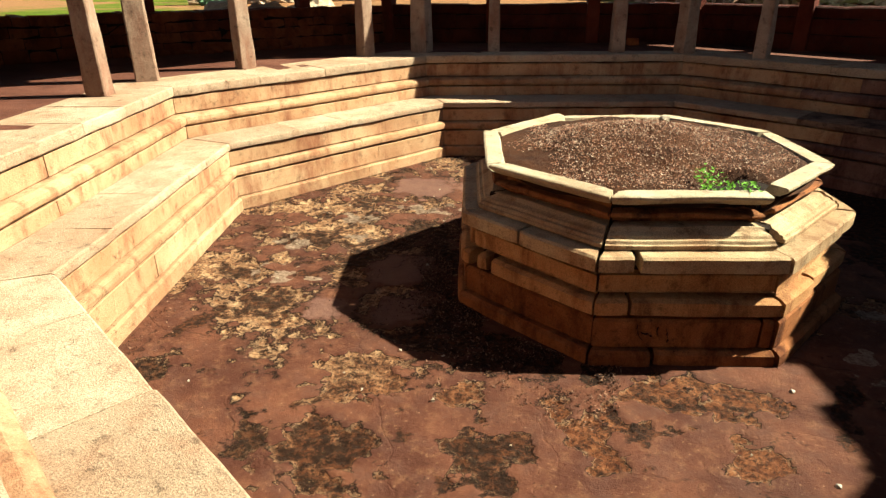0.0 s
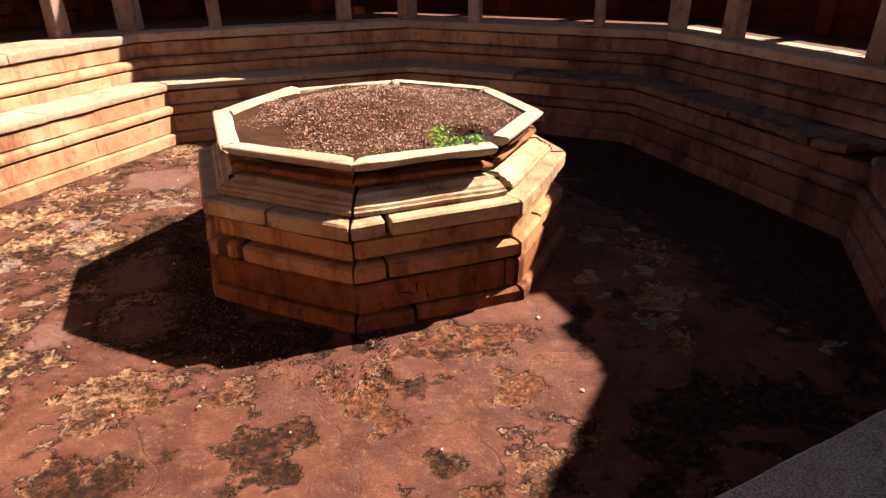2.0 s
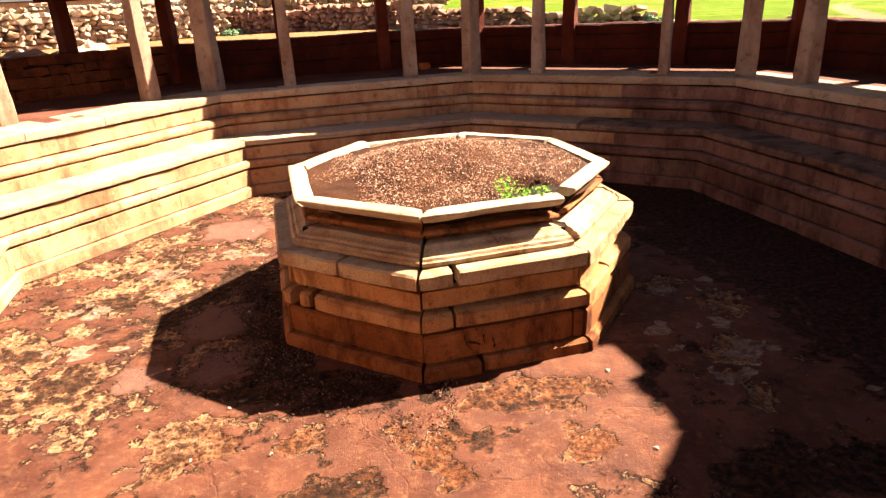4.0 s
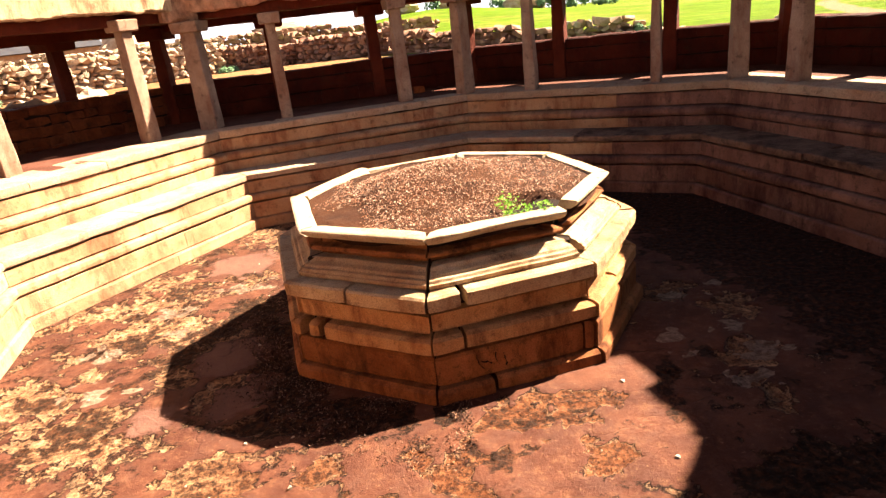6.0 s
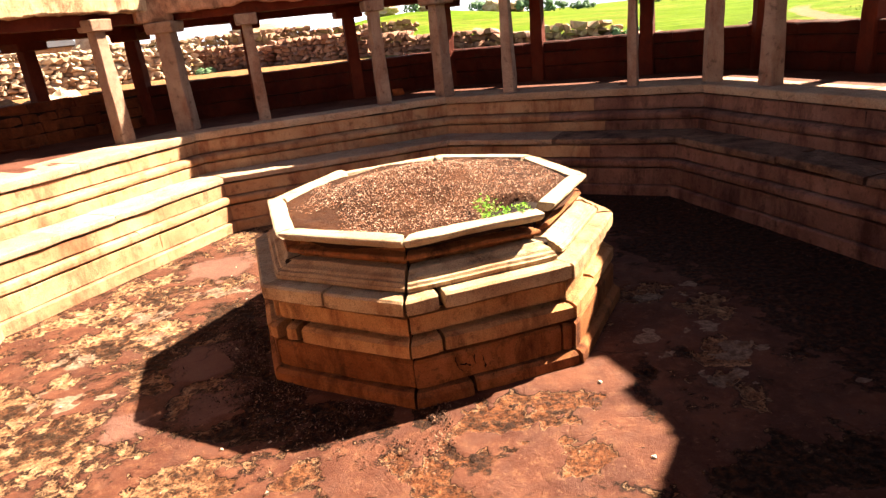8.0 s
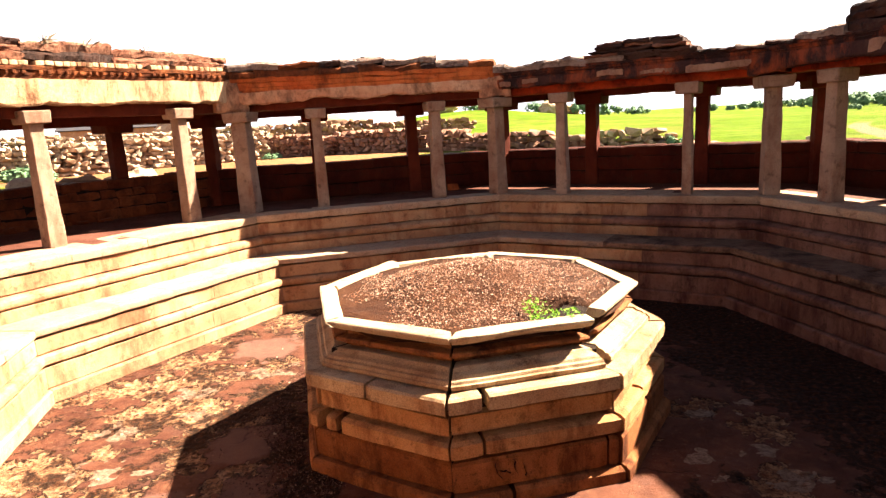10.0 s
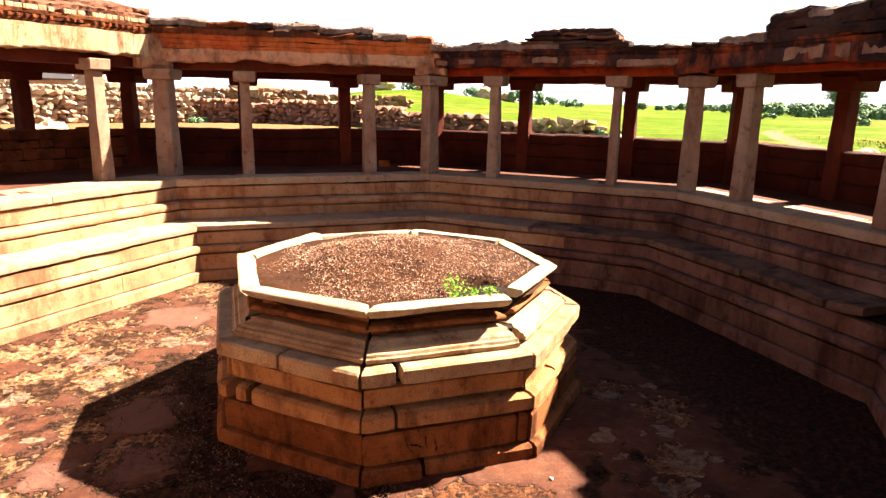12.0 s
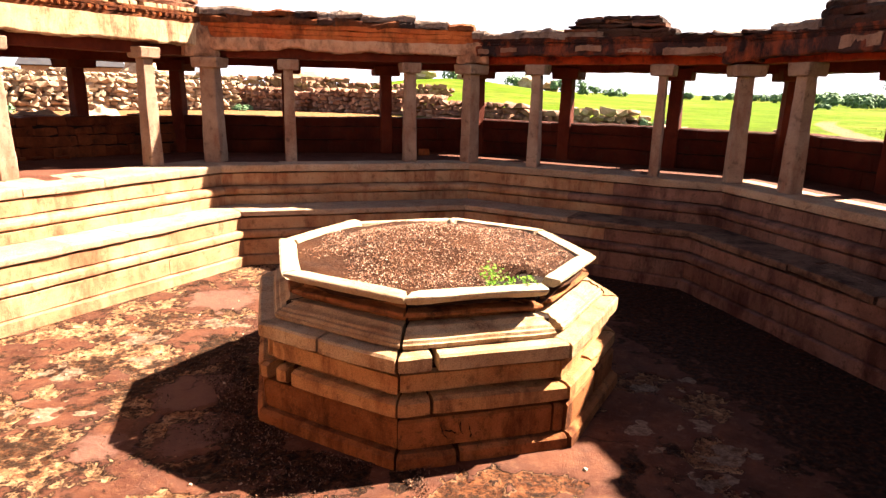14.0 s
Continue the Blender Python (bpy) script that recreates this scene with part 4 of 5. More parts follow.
# ---- ground outside ----
def ground_mat():
    m, nt, b = base_mat("field", 0.95)
    n1 = noise_tex(nt, 0.09, 6, 0.6)
    n2 = noise_tex(nt, 0.9, 8, 0.7)
    n3 = noise_tex(nt, 14.0, 5, 0.75)
    b.inputs["Specular IOR Level"].default_value = 0.02
    grass = mix(nt, ramp(nt, n2, [(0.35, grey(0)), (0.65, grey(1))]), (0.038, 0.080, 0.003), (0.085, 0.128, 0.006))
    clump = noise_tex(nt, 0.28, 8, 0.75)
    grass = mix(nt, ramp(nt, clump, [(0.50, grey(0)), (0.60, grey(0.8))]), grass, (0.105, 0.150, 0.014))
    grass = mix(nt, ramp(nt, noise_tex(nt, 0.55, 8, 0.75), [(0.56, grey(0)), (0.64, grey(0.75))]), grass, (0.020, 0.042, 0.004))
    soil = mix(nt, n3, (0.1831, 0.0765, 0.0324), (0.2646, 0.1415, 0.0713))
    pos = nt.nodes.new("ShaderNodeNewGeometry").outputs["Position"]
    # bare trodden soil on the west side, grass to the east
    side = nt.nodes.new("ShaderNodeMapRange")
    side.inputs["From Min"].default_value, side.inputs["From Max"].default_value = 1.6, 4.0
    slope = nt.nodes.new("ShaderNodeVectorMath")
    slope.operation = "DOT_PRODUCT"
    slope.inputs[1].default_value = (1.0, 0.35, 0)
    nt.links.new(pos, slope.inputs[0])
    nt.links.new(slope.outputs["Value"], side.inputs["Value"])
    k = mathn(nt, "MULTIPLY", ramp(nt, n1, [(0.3, grey(0.5)), (0.5, grey(1))]), side.outputs[0])
    k = mathn(nt, "ADD", k, ramp(nt, n1, [(0.52, grey(0)), (0.58, grey(0.85))]))
    col = mix(nt, k, soil, grass)
    # a trodden path north-east of the bath
    sep = nt.nodes.new("ShaderNodeSeparateXYZ")
    nt.links.new(pos, sep.inputs[0])

    def free(op, a, b):
        n = nt.nodes.new("ShaderNodeMath")
        n.operation = op
        for sock, v in zip(n.inputs, (a, b)):
            if isinstance(v, (int, float)):
                sock.default_value = v
            else:
                nt.links.new(v, sock)
        return n.outputs[0]

    # it runs north and bends away to the east
    bend = free("MAXIMUM", free("SUBTRACT", sep.outputs[1], 13.0), 0.0)
    mid = free("ADD", free("MULTIPLY", free("SUBTRACT", sep.outputs[1], 10.0), 0.247), free("MULTIPLY", free("MULTIPLY", bend, bend), 0.012))
    off = free("SUBTRACT", free("SUBTRACT", sep.outputs[0], 9.6), mid)
    ab = nt.nodes.new("ShaderNodeMath")
    ab.operation = "ABSOLUTE"
    nt.links.new(off, ab.inputs[0])
    trod = ramp(nt, mathn(nt, "ADD", mathn(nt, "MULTIPLY", ab.outputs[0], 0.6), mathn(nt, "MULTIPLY", n2, 0.4)), [(0.38, grey(1)), (0.48, grey(0))])
    ends = nt.nodes.new("ShaderNodeMapRange")
    ends.inputs["From Min"].default_value, ends.inputs["From Max"].default_value = 27.0, 22.0
    nt.links.new(sep.outputs[1], ends.inputs["Value"])
    trod = mathn(nt, "MULTIPLY", trod, ends.outputs[0])
    col = mix(nt, trod, col, mix(nt, n3, (0.14, 0.09, 0.052), (0.20, 0.14, 0.085)))
    col = mix(nt, 0.5, col, ramp(nt, n3, [(0.3, grey(0.4)), (0.7, grey(1))]), "MULTIPLY")
    nt.links.new(col, b.inputs["Base Color"])
    add_bump(nt, b, [n2, n3], 0.06)
    return m


M_GROUND = ground_mat()


HILL = 2.4


def ground_mesh():
    rad = [1.0, 1.15, 1.4, 1.8, 2.3, 3, 4, 5.5, 8, 12, 20, 40, 80, 180]
    verts, faces = [], []
    per = 12
    n = 8 * per
    for r in rad:
        for k in range(8):
            az = 0 + 45 * k
            for i in range(per):
                p0 = Vector((math.cos(radians(az)), math.sin(radians(az)), 0))
                p1 = Vector((math.cos(radians(az + 45)), math.sin(radians(az + 45)), 0))
                p = p0.lerp(p1, i / per)
                if r > 2:
                    p = p.lerp(p.normalized(), min(1, (r - 2) / 3))
                # extra depth of the gallery at the corners of the octagon
                deep = (0.0, 0.0, 0.0, 0.62, 3.2, 0.0, 0.0, 0.0, 0.0)
                wide = deep[k] + (deep[k + 1] - deep[k]) * i / per
                q = p * ((8.48 + wide) / C8) * r + CENTRE
                z = 2.15 + (0.25 * noise.noise(q * 0.06) if r > 1.3 else 0) + (min(r, 12) - 1) * 0.02
                # a low green rise north-west of the bath
                east = math.degrees(math.atan2(q.x - 0.97, q.y + 6.93))
                z += HILL * math.exp(-((east + 7) / 10) ** 2) * max(0.0, min(1.0, (r - 3.5) / 4)) * (1 if q.y > 0 else 0)
                verts.append((q.x, q.y, z))
    for a in range(len(rad) - 1):
        for i in range(n):
            j = (i + 1) % n
            faces.append((a * n + i, a * n + n + i, a * n + n + j, a * n + j))
    return mesh_of("ground", verts, faces, True)


tagged(part("ground", ground_mesh(), M_GROUND), "dry soil and green grass field reaching to the horizon", "ground", kind="structure")


# ---- small things in the pool and on the roof ----
def boulder_mesh(seed, sub=2):
    """An angular block: the hull of scattered corners, or, for large ones, a rough rounded mass."""
    bm = bmesh.new()
    r = random.Random(seed * 13 + 5)
    if sub < 3:
        for k in range(16):
            d = Vector((r.uniform(-1, 1), r.uniform(-1, 1), r.uniform(-1, 1)))
            d /= max(abs(d.x), abs(d.y), abs(d.z)) ** 0.8
            bm.verts.new(d * 0.5)
        g = bmesh.ops.convex_hull(bm, input=list(bm.verts))
        bmesh.ops.delete(bm, geom=[v for v in bm.verts if not v.link_faces], context="VERTS")
    else:
        bmesh.ops.create_icosphere(bm, subdivisions=sub, radius=0.5)
        for v in bm.verts:
            d = v.co.normalized()
            v.co = d * 0.5 * (1 + 0.35 * noise.noise(d * 1.7 + Vector((seed * 7.1, 0, 0))) + 0.1 * noise.noise(d * 5))
    me = bpy.data.meshes.new("rubble_stone")
    bm.to_mesh(me)
    bm.free()
    return me


def ribbon(name, m, pts, width, v, parent):
    """A crack in a stone face: a thin dark jagged groove line just proud of the face."""
    verts, faces = [], []
    for k, (u, z) in enumerate(pts):
        w = width * (0.5 + 0.5 * math.sin(math.pi * (k + 0.5) / len(pts)))
        verts += [m @ Vector((u - w, v, z - w * 0.6)), m @ Vector((u + w, v, z + w * 0.6)), m @ Vector((u, v + 0.03, z))]
    for k in range(len(pts) - 1):
        a = k * 3
        faces += [(a, a + 3, a + 4, a + 1), (a + 1, a + 4, a + 5, a + 2), (a, a + 2, a + 5, a + 3)]
    return part(name, mesh_of(name, verts, faces), M_JOINT, parent)


def jagged(u0, z0, u1, z1, n, amp):
    return [(u0 + (u1 - u0) * k / n + rng.uniform(-amp, amp), z0 + (z1 - z0) * k / n + rng.uniform(-amp, amp)) for k in range(n + 1)]


face = edge_frame(-67.5, P0, 0)
for a in ((0.42, 0.38, 0.36, 0.22, 5, 0.015), (0.36, 0.30, 0.26, 0.27, 4, 0.015), (0.24, 0.40, 0.20, 0.24, 5, 0.012), (0.16, 0.36, 0.12, 0.20, 4, 0.015)):
    ribbon("crack", face, jagged(*a), 0.004, pf(2.10) - 0.007, platform)
PEBBLES = [boulder_mesh(70 + i, 1) for i in range(4)]
M_PEBBLE = stone("pale_pebble", (0.54, 0.4752, 0.396), (0.432, 0.3456, 0.2592), (0.324, 0.2016, 0.1296), streak=False)
for me in PEBBLES:
    me.materials.append(M_PEBBLE)
pr = random.Random(5)
spots = [(-1.05, -3.22, 0.04), (0.12, 0.62, 0.10), (-0.06, 0.66, 0.07)]
spots += [(pr.uniform(-4.3, 2.2), pr.uniform(-4.4, 3.0), pr.uniform(0.015, 0.035)) for _ in range(60)]
for x, y, d in spots:
    r = math.hypot(x, y)
    if 1.4 < r < 2.3 or not oct_inside(x, y, 5.0):
        continue
    if d < 0.039 and r < 1.4:
        continue
    ob = new("pebble", PEBBLES[pr.randrange(4)])
    ob.location = (x, y, (mound_z(x, y) if r < 1.4 else -0.004) + d * 0.3)
    ob.scale, ob.rotation_euler.z = (d * 1.3, d, d * 0.8), pr.uniform(0, 6)
    tagged(ob, "small pale pebble lying on the worn pool floor" if r > 1.4 else "small stone lying on top of the soil mound", "pebble", "pebbles")

M_STRAW = leaf_mat("dry_straw", [(0.12, 0.09, 0.06), (0.08, 0.06, 0.04), (0.15, 0.12, 0.085)], 0.8)
for key, u, z, cnt in (("za", -0.55, 4.95, 10), ("za", 0.1, 4.93, 6), ("ab", -0.2, 4.70, 5), ("za", 1.2, 4.88, 4)):
    verts, faces = [], []
    for k in range(cnt):
        p = Vector((pr.gauss(0, 0.05), pr.gauss(0, 0.04), 0))
        lean = Vector((pr.gauss(0, 0.08), pr.gauss(0, 0.05), pr.uniform(0.08, 0.2)))
        o = len(verts)
        verts += [p - Vector((0.004, 0, 0)), p + Vector((0.004, 0, 0)), p + lean * 0.6 + Vector((0.003, 0, 0)), p + lean + Vector((lean.x, 0, 0))]
        faces += [(o, o + 1, o + 2), (o, o + 2, o + 3)]
    st = part("dry_grass", mesh_of("dry_grass", verts, faces), M_STRAW)
    st.matrix_world = FR[key] @ pose(u, 6.85 if key == "za" else 6.55, z - 0.05)
    tagged(st, "wisps of dry grass growing on the roof edge", "grass", "dry grass on the roof", kind="stuff")


def debris(key, u, v, size, mat, label):
    me = boulder_mesh(pr.randrange(900), 1)
    me.name = "loose_stone"
    ob = part("loose_stone", me, mat)
    ob.matrix_world = FR[key] @ pose(u, v + extra(key, u), GALLERY_Z - 0.012 + size[2] * 0.4, 0, 0, pr.uniform(-25, 25))
    ob.scale = size
    tagged(ob, label, "stone", "loose stones in the gallery")


debris("ab", 1.93, 7.62, (0.27, 0.2, 0.17), M_RED, "loose red brick lump lying on the gallery floor")
debris("ab", 2.45, 7.85, (0.3, 0.16, 0.07), M_GALLERY, "flat broken slab lying on the gallery floor")
debris("ab", 2.2, 7.9, (0.18, 0.14, 0.06), M_GALLERY, "flat broken slab lying on the gallery floor")
for i in range(16):
    d = pr.uniform(0.09, 0.24)
    debris("za", -2.2 + 0.24 * i + pr.uniform(-0.08, 0.08), 7.9 - pr.uniform(0, 0.14), (d * 1.5, d, d * 0.6), M_PARAPET_ROUGH, "fallen reddish stone at the foot of the parapet")

# ---- land round the bath ----
STONES = [boulder_mesh(i, 1) for i in range(9)]
# darker, pinker copies of the stones: shade put into their colour
SHADED_STONES = [me.copy() for me in STONES]
M_RUBBLE_SHADED = stone("rubble_pinkish_shaded", (0.40, 0.25, 0.18), (0.25, 0.13, 0.095), (0.17, 0.06, 0.035), stain_amt=0.5, per_piece=0.5, streak=False)
for me in STONES:
    me.materials.append(M_RUBBLE)
for me in SHADED_STONES:
    me.materials.append(M_RUBBLE_SHADED)
wr = random.Random(23)


def rubble_wall(p0, p1, z0, h0, h1, label, row=0.24, stones=STONES):
    """A dry-stone wall of loose courses from p0 to p1, its height going from h0 to h1."""
    p0, p1 = Vector(p0), Vector(p1)
    length, d = (p1 - p0).length, (p1 - p0).normalized()
    root = empty("rubble_wall", (p0.x, p0.y, z0))
    tagged(root, label, "stone wall")
    ang = math.atan2(d.y, d.x)
    nrow = int(max(h0, h1) / row) + 1
    core = bmesh.new()
    bm_box(core, 0.2, length - 0.2, 0.15, 0.6, -0.2, min(h0, h1) * 0.75)
    c = part("core", core, M_RUBBLE_SHADED, root)
    c.rotation_euler.z = ang
    for r in range(nrow):
        u = wr.uniform(0, 0.2)
        while u < length:
            w = wr.uniform(0.2, 0.52) * row / 0.22
            hh = h0 + (h1 - h0) * u / length + min(0.22, 0.15 * h0 + 0.05) * noise.noise(Vector((u * 0.6, p0.x, 3)))
            z = r * row
            if z < hh:
                ob = new("stone", stones[wr.randrange(9)])
                ob.parent = root
                q = d * (u + w / 2)
                k = Vector((-d.y, d.x)) * wr.uniform(-0.08, 0.12)
                ob.location = (q.x + k.x, q.y + k.y, z + row * 0.45)
                ob.rotation_euler = (wr.uniform(-0.2, 0.2), wr.uniform(-0.2, 0.2), ang + wr.uniform(-0.3, 0.3))
                ob.scale = (w * 1.1, wr.uniform(0.4, 0.6), row * wr.uniform(1.05, 1.4))
            u += w
    return root


def from_eye(bearing, dist):
    """A place by its bearing (degrees east of north) and distance from the south gallery."""
    return Vector((0.97 + dist * math.sin(radians(bearing)), -6.93 + dist * math.cos(radians(bearing))))


rubble_wall(from_eye(-46, 28), from_eye(-25.5, 30), 2.2, 1.15, 1.1, "long dry-stone wall of sunlit pale stones on bare soil", 0.175)
rubble_wall(from_eye(-45, 33), from_eye(-25, 35), 3.1, 0.62, 0.55, "upper dry-stone terrace wall of sunlit pale stones", 0.15)
rubble_wall(from_eye(-25.5, 31), from_eye(-11, 27), 2.2, 1.0, 0.86, "dry-stone wall beyond the parapet, its pinkish stones coloured as in shade", 0.17, SHADED_STONES)
rubble_wall(from_eye(-11, 27), from_eye(2.8, 21), 2.15, 0.86, 0.45, "tumbled end of a dry-stone wall, its pinkish stones coloured as in shade", 0.18, SHADED_STONES)
rubble_wall(from_eye(3.4, 20.5), from_eye(10.5, 21), 2.2, 0.6, 0.35, "short remnant of a dry-stone wall in the grass", 0.2)
rubble_wall(from_eye(-26, 40), from_eye(-7, 42), 2.8, 0.95, 0.6, "far dry-stone terrace wall on the slope", 0.26, SHADED_STONES)


def boulder(p, z, size, seed, label="large bare granite boulder on the far slope"):
    me = boulder_mesh(seed, 3)
    me.name = "boulder"
    ob = part("boulder", me, M_RUBBLE)
    ob.location, ob.scale = (p.x, p.y, z), size
    ob.rotation_euler.z = seed
    tagged(ob, label, "boulder", "boulders")


boulder(from_eye(-31.8, 60), 4.2, (4.5, 4, 2.6), 33)


def shed(p, z, turn):
    """A long low shed with a dark sheet roof, seen over the terrace walls."""
    root = empty("shed", (p.x, p.y, z))
    tagged(root, "long low shed with a dark grey sheet roof behind the walls", "shed")
    for name, prof, mat in (("wall", [(-1.9, 0), (-1.9, 1.75), (1.9, 1.75), (1.9, 0)], M_RUBBLE), ("roof", [(-2.3, 1.6), (0, 2.9), (2.3, 1.6), (2.2, 1.5), (0, 2.75), (-2.2, 1.5)], M_SHEET)):
        half = 4.1 if name == "wall" else 4.5
        k = len(prof)
        verts = [Vector((u * (0.86 if name == "roof" and abs(v) < 1 else 1.0), v, h)) for u in (-half, half) for v, h in prof]
        faces = [(j, (j + 1) % k, k + (j + 1) % k, k + j) for j in range(k)] + [tuple(range(k))[::-1], tuple(range(k, 2 * k))]
        ob = part(name, mesh_of(name, verts, faces), mat, root)
        ob.rotation_euler.z = radians(turn)


M_SHEET = stone("roof_sheet", (0.055, 0.055, 0.065), (0.038, 0.038, 0.048), (0.06, 0.045, 0.04), streak=False, bump=0.004)
shed(from_eye(-37.1, 72), 3.1, 37)
boulder(from_eye(-20, 95), 3.6, (9, 8, 3.6), 35)
boulder(from_eye(-5.0, 100), 5.6, (6, 5, 2.6), 38)
boulder(from_eye(-9.5, 92), 5.5, (5, 5, 2.0), 39)
boulder(from_eye(0.0, 118), 4.6, (4, 3.5, 2.6), 36)
boulder(from_eye(2.0, 121), 4.2, (3, 3, 2.0), 37)
for i, (b, d, s) in enumerate(((-40, 17.5, 0.9), (-37, 18, 0.8), (-35.5, 19, 1.0), (-43, 17, 1.1), (11.5, 19, 0.5), (13.5, 18, 0.45), (21, 19, 0.55), (22.5, 17, 0.4), (30, 16, 0.5))):
    boulder(from_eye(b, d), 2.3, (s * 1.3, s, s * 0.7), 41 + i, "loose boulder lying on the ground outside the bath")

# bush greens lightened and blued: the haze of distance is in the colour
M_BUSH = leaf_mat("hazed_bush_leaves", [(0.085, 0.165, 0.085), (0.13, 0.225, 0.11), (0.065, 0.125, 0.07), (0.16, 0.25, 0.12)], 0.8)
M_BARK = stone("bark", (0.1152, 0.0792, 0.0504), (0.072, 0.0468, 0.0288), (0.0432, 0.0252, 0.0144))
M_GRASS = leaf_mat("grass_blades", [(0.0503, 0.1045, 0.0028), (0.0838, 0.1473, 0.0049), (0.0335, 0.0713, 0.0021), (0.1171, 0.1473, 0.0104)], 0.8)


def crown_mesh(name, w, h, cnt, leaf, lobes):
    verts, faces = [], []
    cs = [(Vector((wr.uniform(-0.5, 0.5) * w, wr.uniform(-0.5, 0.5) * w, wr.uniform(0.25, 0.85) * h)), wr.uniform(0.22, 0.42) * min(w, h * 1.4)) for _ in range(lobes)]
    for _ in range(cnt):
        c, r = cs[wr.randrange(lobes)]
        d = Vector((wr.gauss(0, 1), wr.gauss(0, 1), wr.gauss(0, 0.8))).normalized()
        add_leaf(verts, faces, c + d * r * wr.uniform(0.55, 1.05), leaf * wr.uniform(0.6, 1.3), wr, 0.1, d + Vector((0, 0, 0.6)))
    return mesh_of(name, verts, faces)


def bush(p, z, w, h, label="dark green bush at the edge of the field"):
    root = empty("bush", (p.x, p.y, z))
    tagged(root, label, "bush", "bushes of the field")
    tagged(part("crown", crown_mesh("crown", w, h, 520, 0.2 * max(w, h) ** 0.8, 9), M_BUSH, root), kind="stuff")


def tree(p, z, h, w, label):
    root = empty("tree", (p.x, p.y, z))
    tagged(root, label, "tree", "far trees")
    bm = bmesh.new()
    bmesh.ops.create_cone(bm, segments=8, radius1=0.06 * h, radius2=0.03 * h, depth=h * 0.6, cap_ends=True, matrix=pose(0, 0, h * 0.28))
    for k in range(6):
        a = k * 1.05
        bmesh.ops.create_cone(bm, segments=6, radius1=0.028 * h, radius2=0.008 * h, depth=h * 0.5, cap_ends=True, matrix=pose(math.cos(a) * 0.16 * w, math.sin(a) * 0.16 * w, h * 0.62, -38 * math.sin(a), 38 * math.cos(a), 0))
    part("trunk", bm, M_BARK, root)
    cr = tagged(part("crown", crown_mesh("crown", w, h * 0.62, 1500, 0.11 * w, 12), M_BUSH, root), kind="stuff")
    cr.location.z = h * 0.4


tree(from_eye(28.2, 72), 2.4, 3.1, 2.8, "lone spreading tree on the far side of the field")
tree(from_eye(33, 90), 2.5, 2.6, 4.5, "broad dark tree beyond the grass field")
for b, d, w, h in ((15.2, 125, 4.0, 1.6), (16.8, 130, 5.0, 1.8), (18.3, 120, 4.0, 1.9), (20.3, 125, 5.5, 2.2), (22.0, 110, 5.0, 2.4), (23.6, 105, 5.0, 2.3), (25.2, 95, 4.0, 2.0), (27.0, 92, 5.0, 2.0), (30.0, 90, 5.0, 2.4), (31.6, 85, 5.0, 2.2),
                   (3.6, 120, 6.0, 2.6), (5.2, 125, 4.0, 1.9), (7.4, 130, 4.0, 1.7), (13.0, 130, 4.0, 1.4), (34.8, 80, 4.0, 2.2), (-0.8, 120, 4.0, 2.6), (-6.0, 100, 6.0, 2.4), (21.2, 100, 4.5, 2.0), (26.2, 80, 4.5, 2.3), (28.6, 84, 5.0, 2.0), (29.4, 76, 4.0, 2.1), (30.8, 74, 4.5, 2.3), (33.6, 72, 5.0, 2.6), (36.0, 70, 5.0, 2.6), (24.4, 88, 4.0, 2.0), (23.0, 62, 1.4, 0.6), (29.0, 48, 1.4, 0.7), (-43, 27, 1.6, 0.45), (11.2, 20.5, 0.9, 0.3), (-25, 29.5, 0.8, 0.28)):
    bush(from_eye(b, d), (2.3 + HILL * math.exp(-((b + 7) / 10) ** 2) * 0.95) if d > 50 else 2.2 if d > 30 else 2.15, w, h * (0.62 if b > 14 else 0.85) if d > 50 else h)
lv, lf = [], []
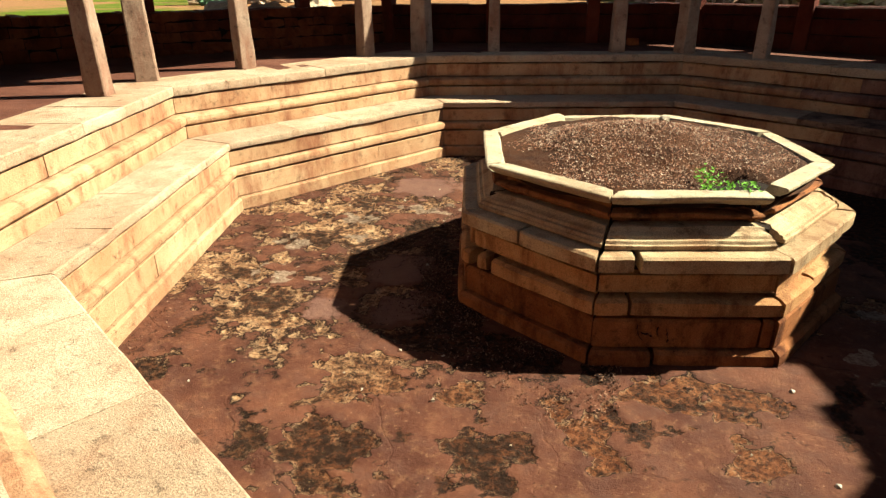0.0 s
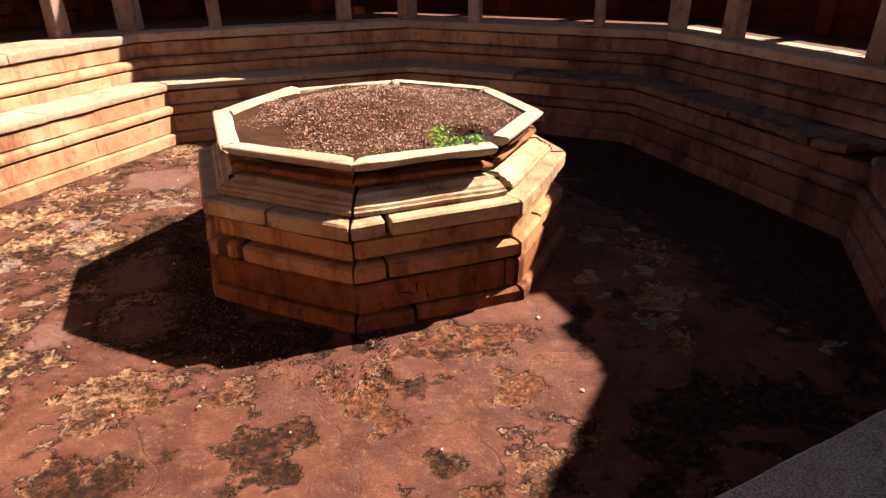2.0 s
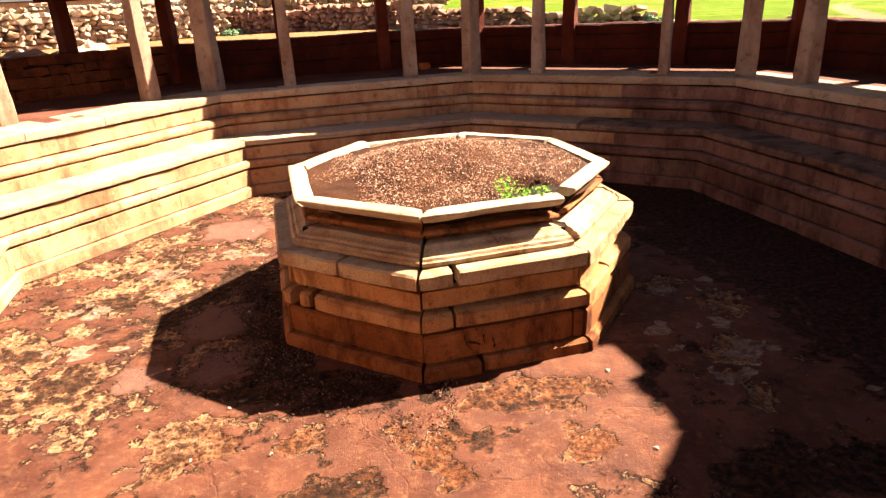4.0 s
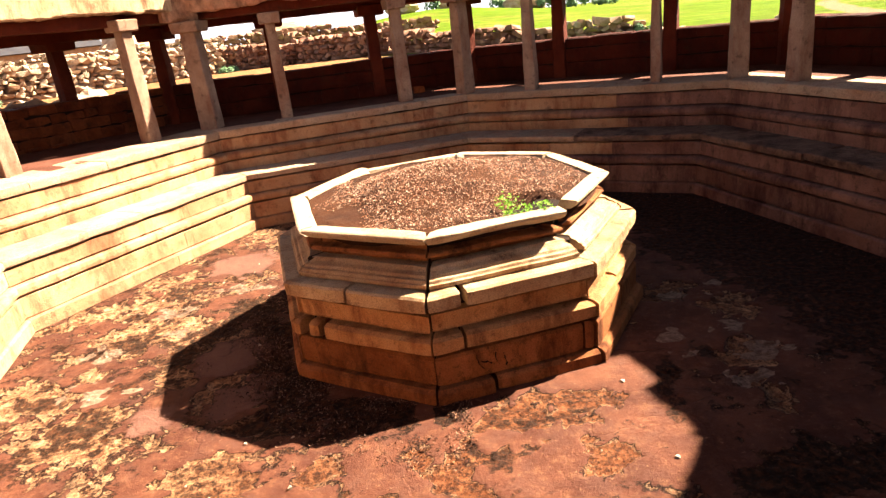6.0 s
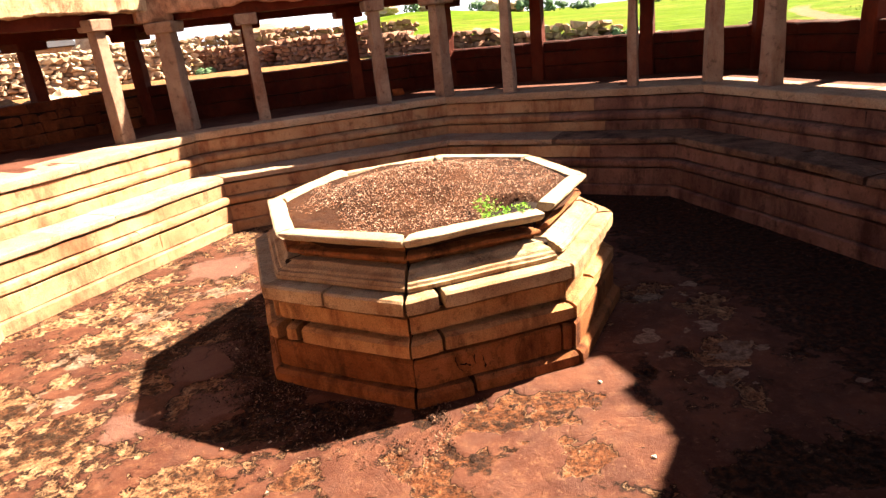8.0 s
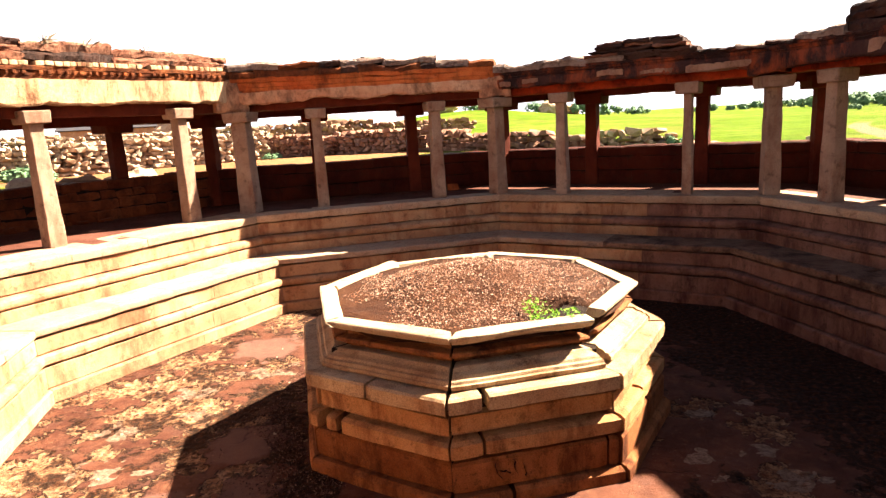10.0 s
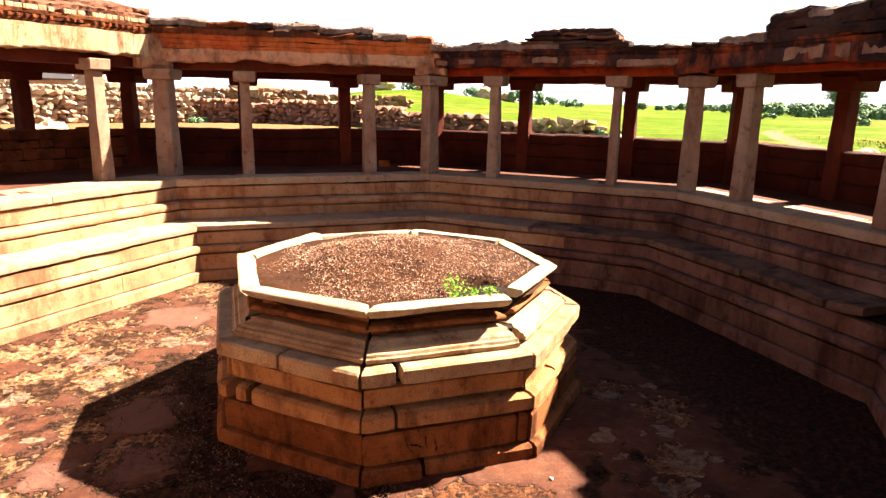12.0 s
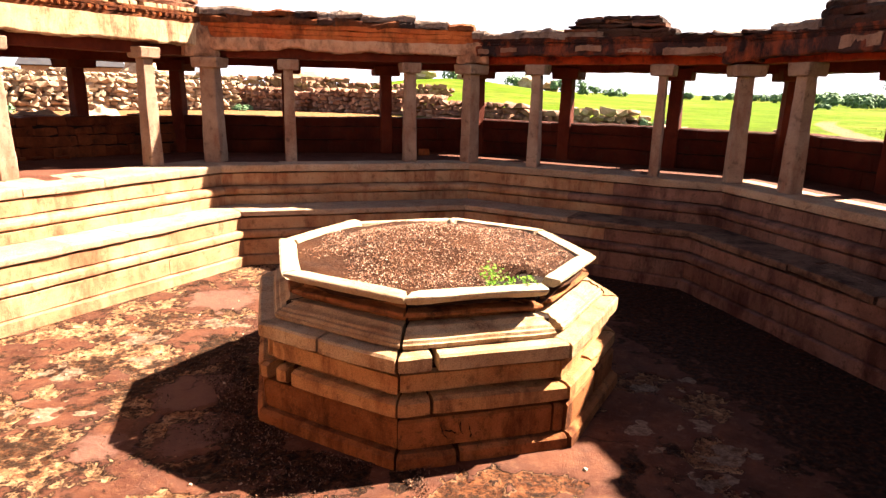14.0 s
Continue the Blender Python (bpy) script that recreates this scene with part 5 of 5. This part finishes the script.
for _ in range(26000):
    b, d = wr.uniform(-8, 40), 14.5 + 13 * wr.random() ** 1.5
    p = from_eye(b, d)
    if (p - CENTRE.xy).length < 9.8 or noise.noise(Vector((p.x * 0.3, p.y * 0.3, 7))) < -0.15:
        continue
    if abs(p.x - 9.6 - (p.y - 10) * 0.247 - 0.012 * max(0.0, p.y - 13) ** 2) < 0.6:
        continue
    s = wr.uniform(0.05, 0.12)
    o = len(lv)
    a = wr.uniform(0, 6.28)
    t, n = Vector((math.cos(a), math.sin(a), 0)), Vector((-math.sin(a), math.cos(a), 0))
    q = Vector((p.x, p.y, 2.12 + 0.02 * (min((p - CENTRE.xy).length / 9.18, 12) - 1)))
    lv += [q - t * s * 0.4, q + t * s * 0.4, q + n * s * 0.5 + Vector((0, 0, s * 1.3)), q + t * s * 0.2 - n * s * 0.3 + Vector((0, 0, s))]
    lf += [(o, o + 1, o + 2), (o, o + 1, o + 3)]
tagged(part("grass", mesh_of("grass", lv, lf), M_GRASS), "bright green grass tufts of the field", "grass", kind="stuff")


# ---- hazy sky along the horizon ----
def haze_ring():
    rad, n = 1400.0, 64
    levels = [(-1.0, 0), (8.0, 1), (16.0, 2), (23.0, 3)]
    verts, faces = [], []
    for el, _ in levels:
        for i in range(n):
            a = 2 * math.pi * i / n
            verts.append((rad * math.cos(a), rad * math.sin(a), 2 + rad * math.tan(radians(el))))
    for k in range(len(levels) - 1):
        for i in range(n):
            j = (i + 1) % n
            faces.append((k * n + i, k * n + n + i, k * n + n + j, k * n + j))
    return mesh_of("backdrop", verts, faces, True)


M_HAZE = bpy.data.materials.new("hazy_sky")
M_HAZE.use_nodes = True
hz = M_HAZE.node_tree
hz.nodes.remove(hz.nodes["Principled BSDF"])
em = hz.nodes.new("ShaderNodeEmission")
em.inputs["Color"].default_value, em.inputs["Strength"].default_value = (0.97, 0.98, 1.0, 1), 0.19
hz.links.new(em.outputs[0], hz.nodes["Material Output"].inputs[0])
tagged(part("backdrop", haze_ring(), M_HAZE), "white hazy sky along the whole horizon", "sky", kind="structure")
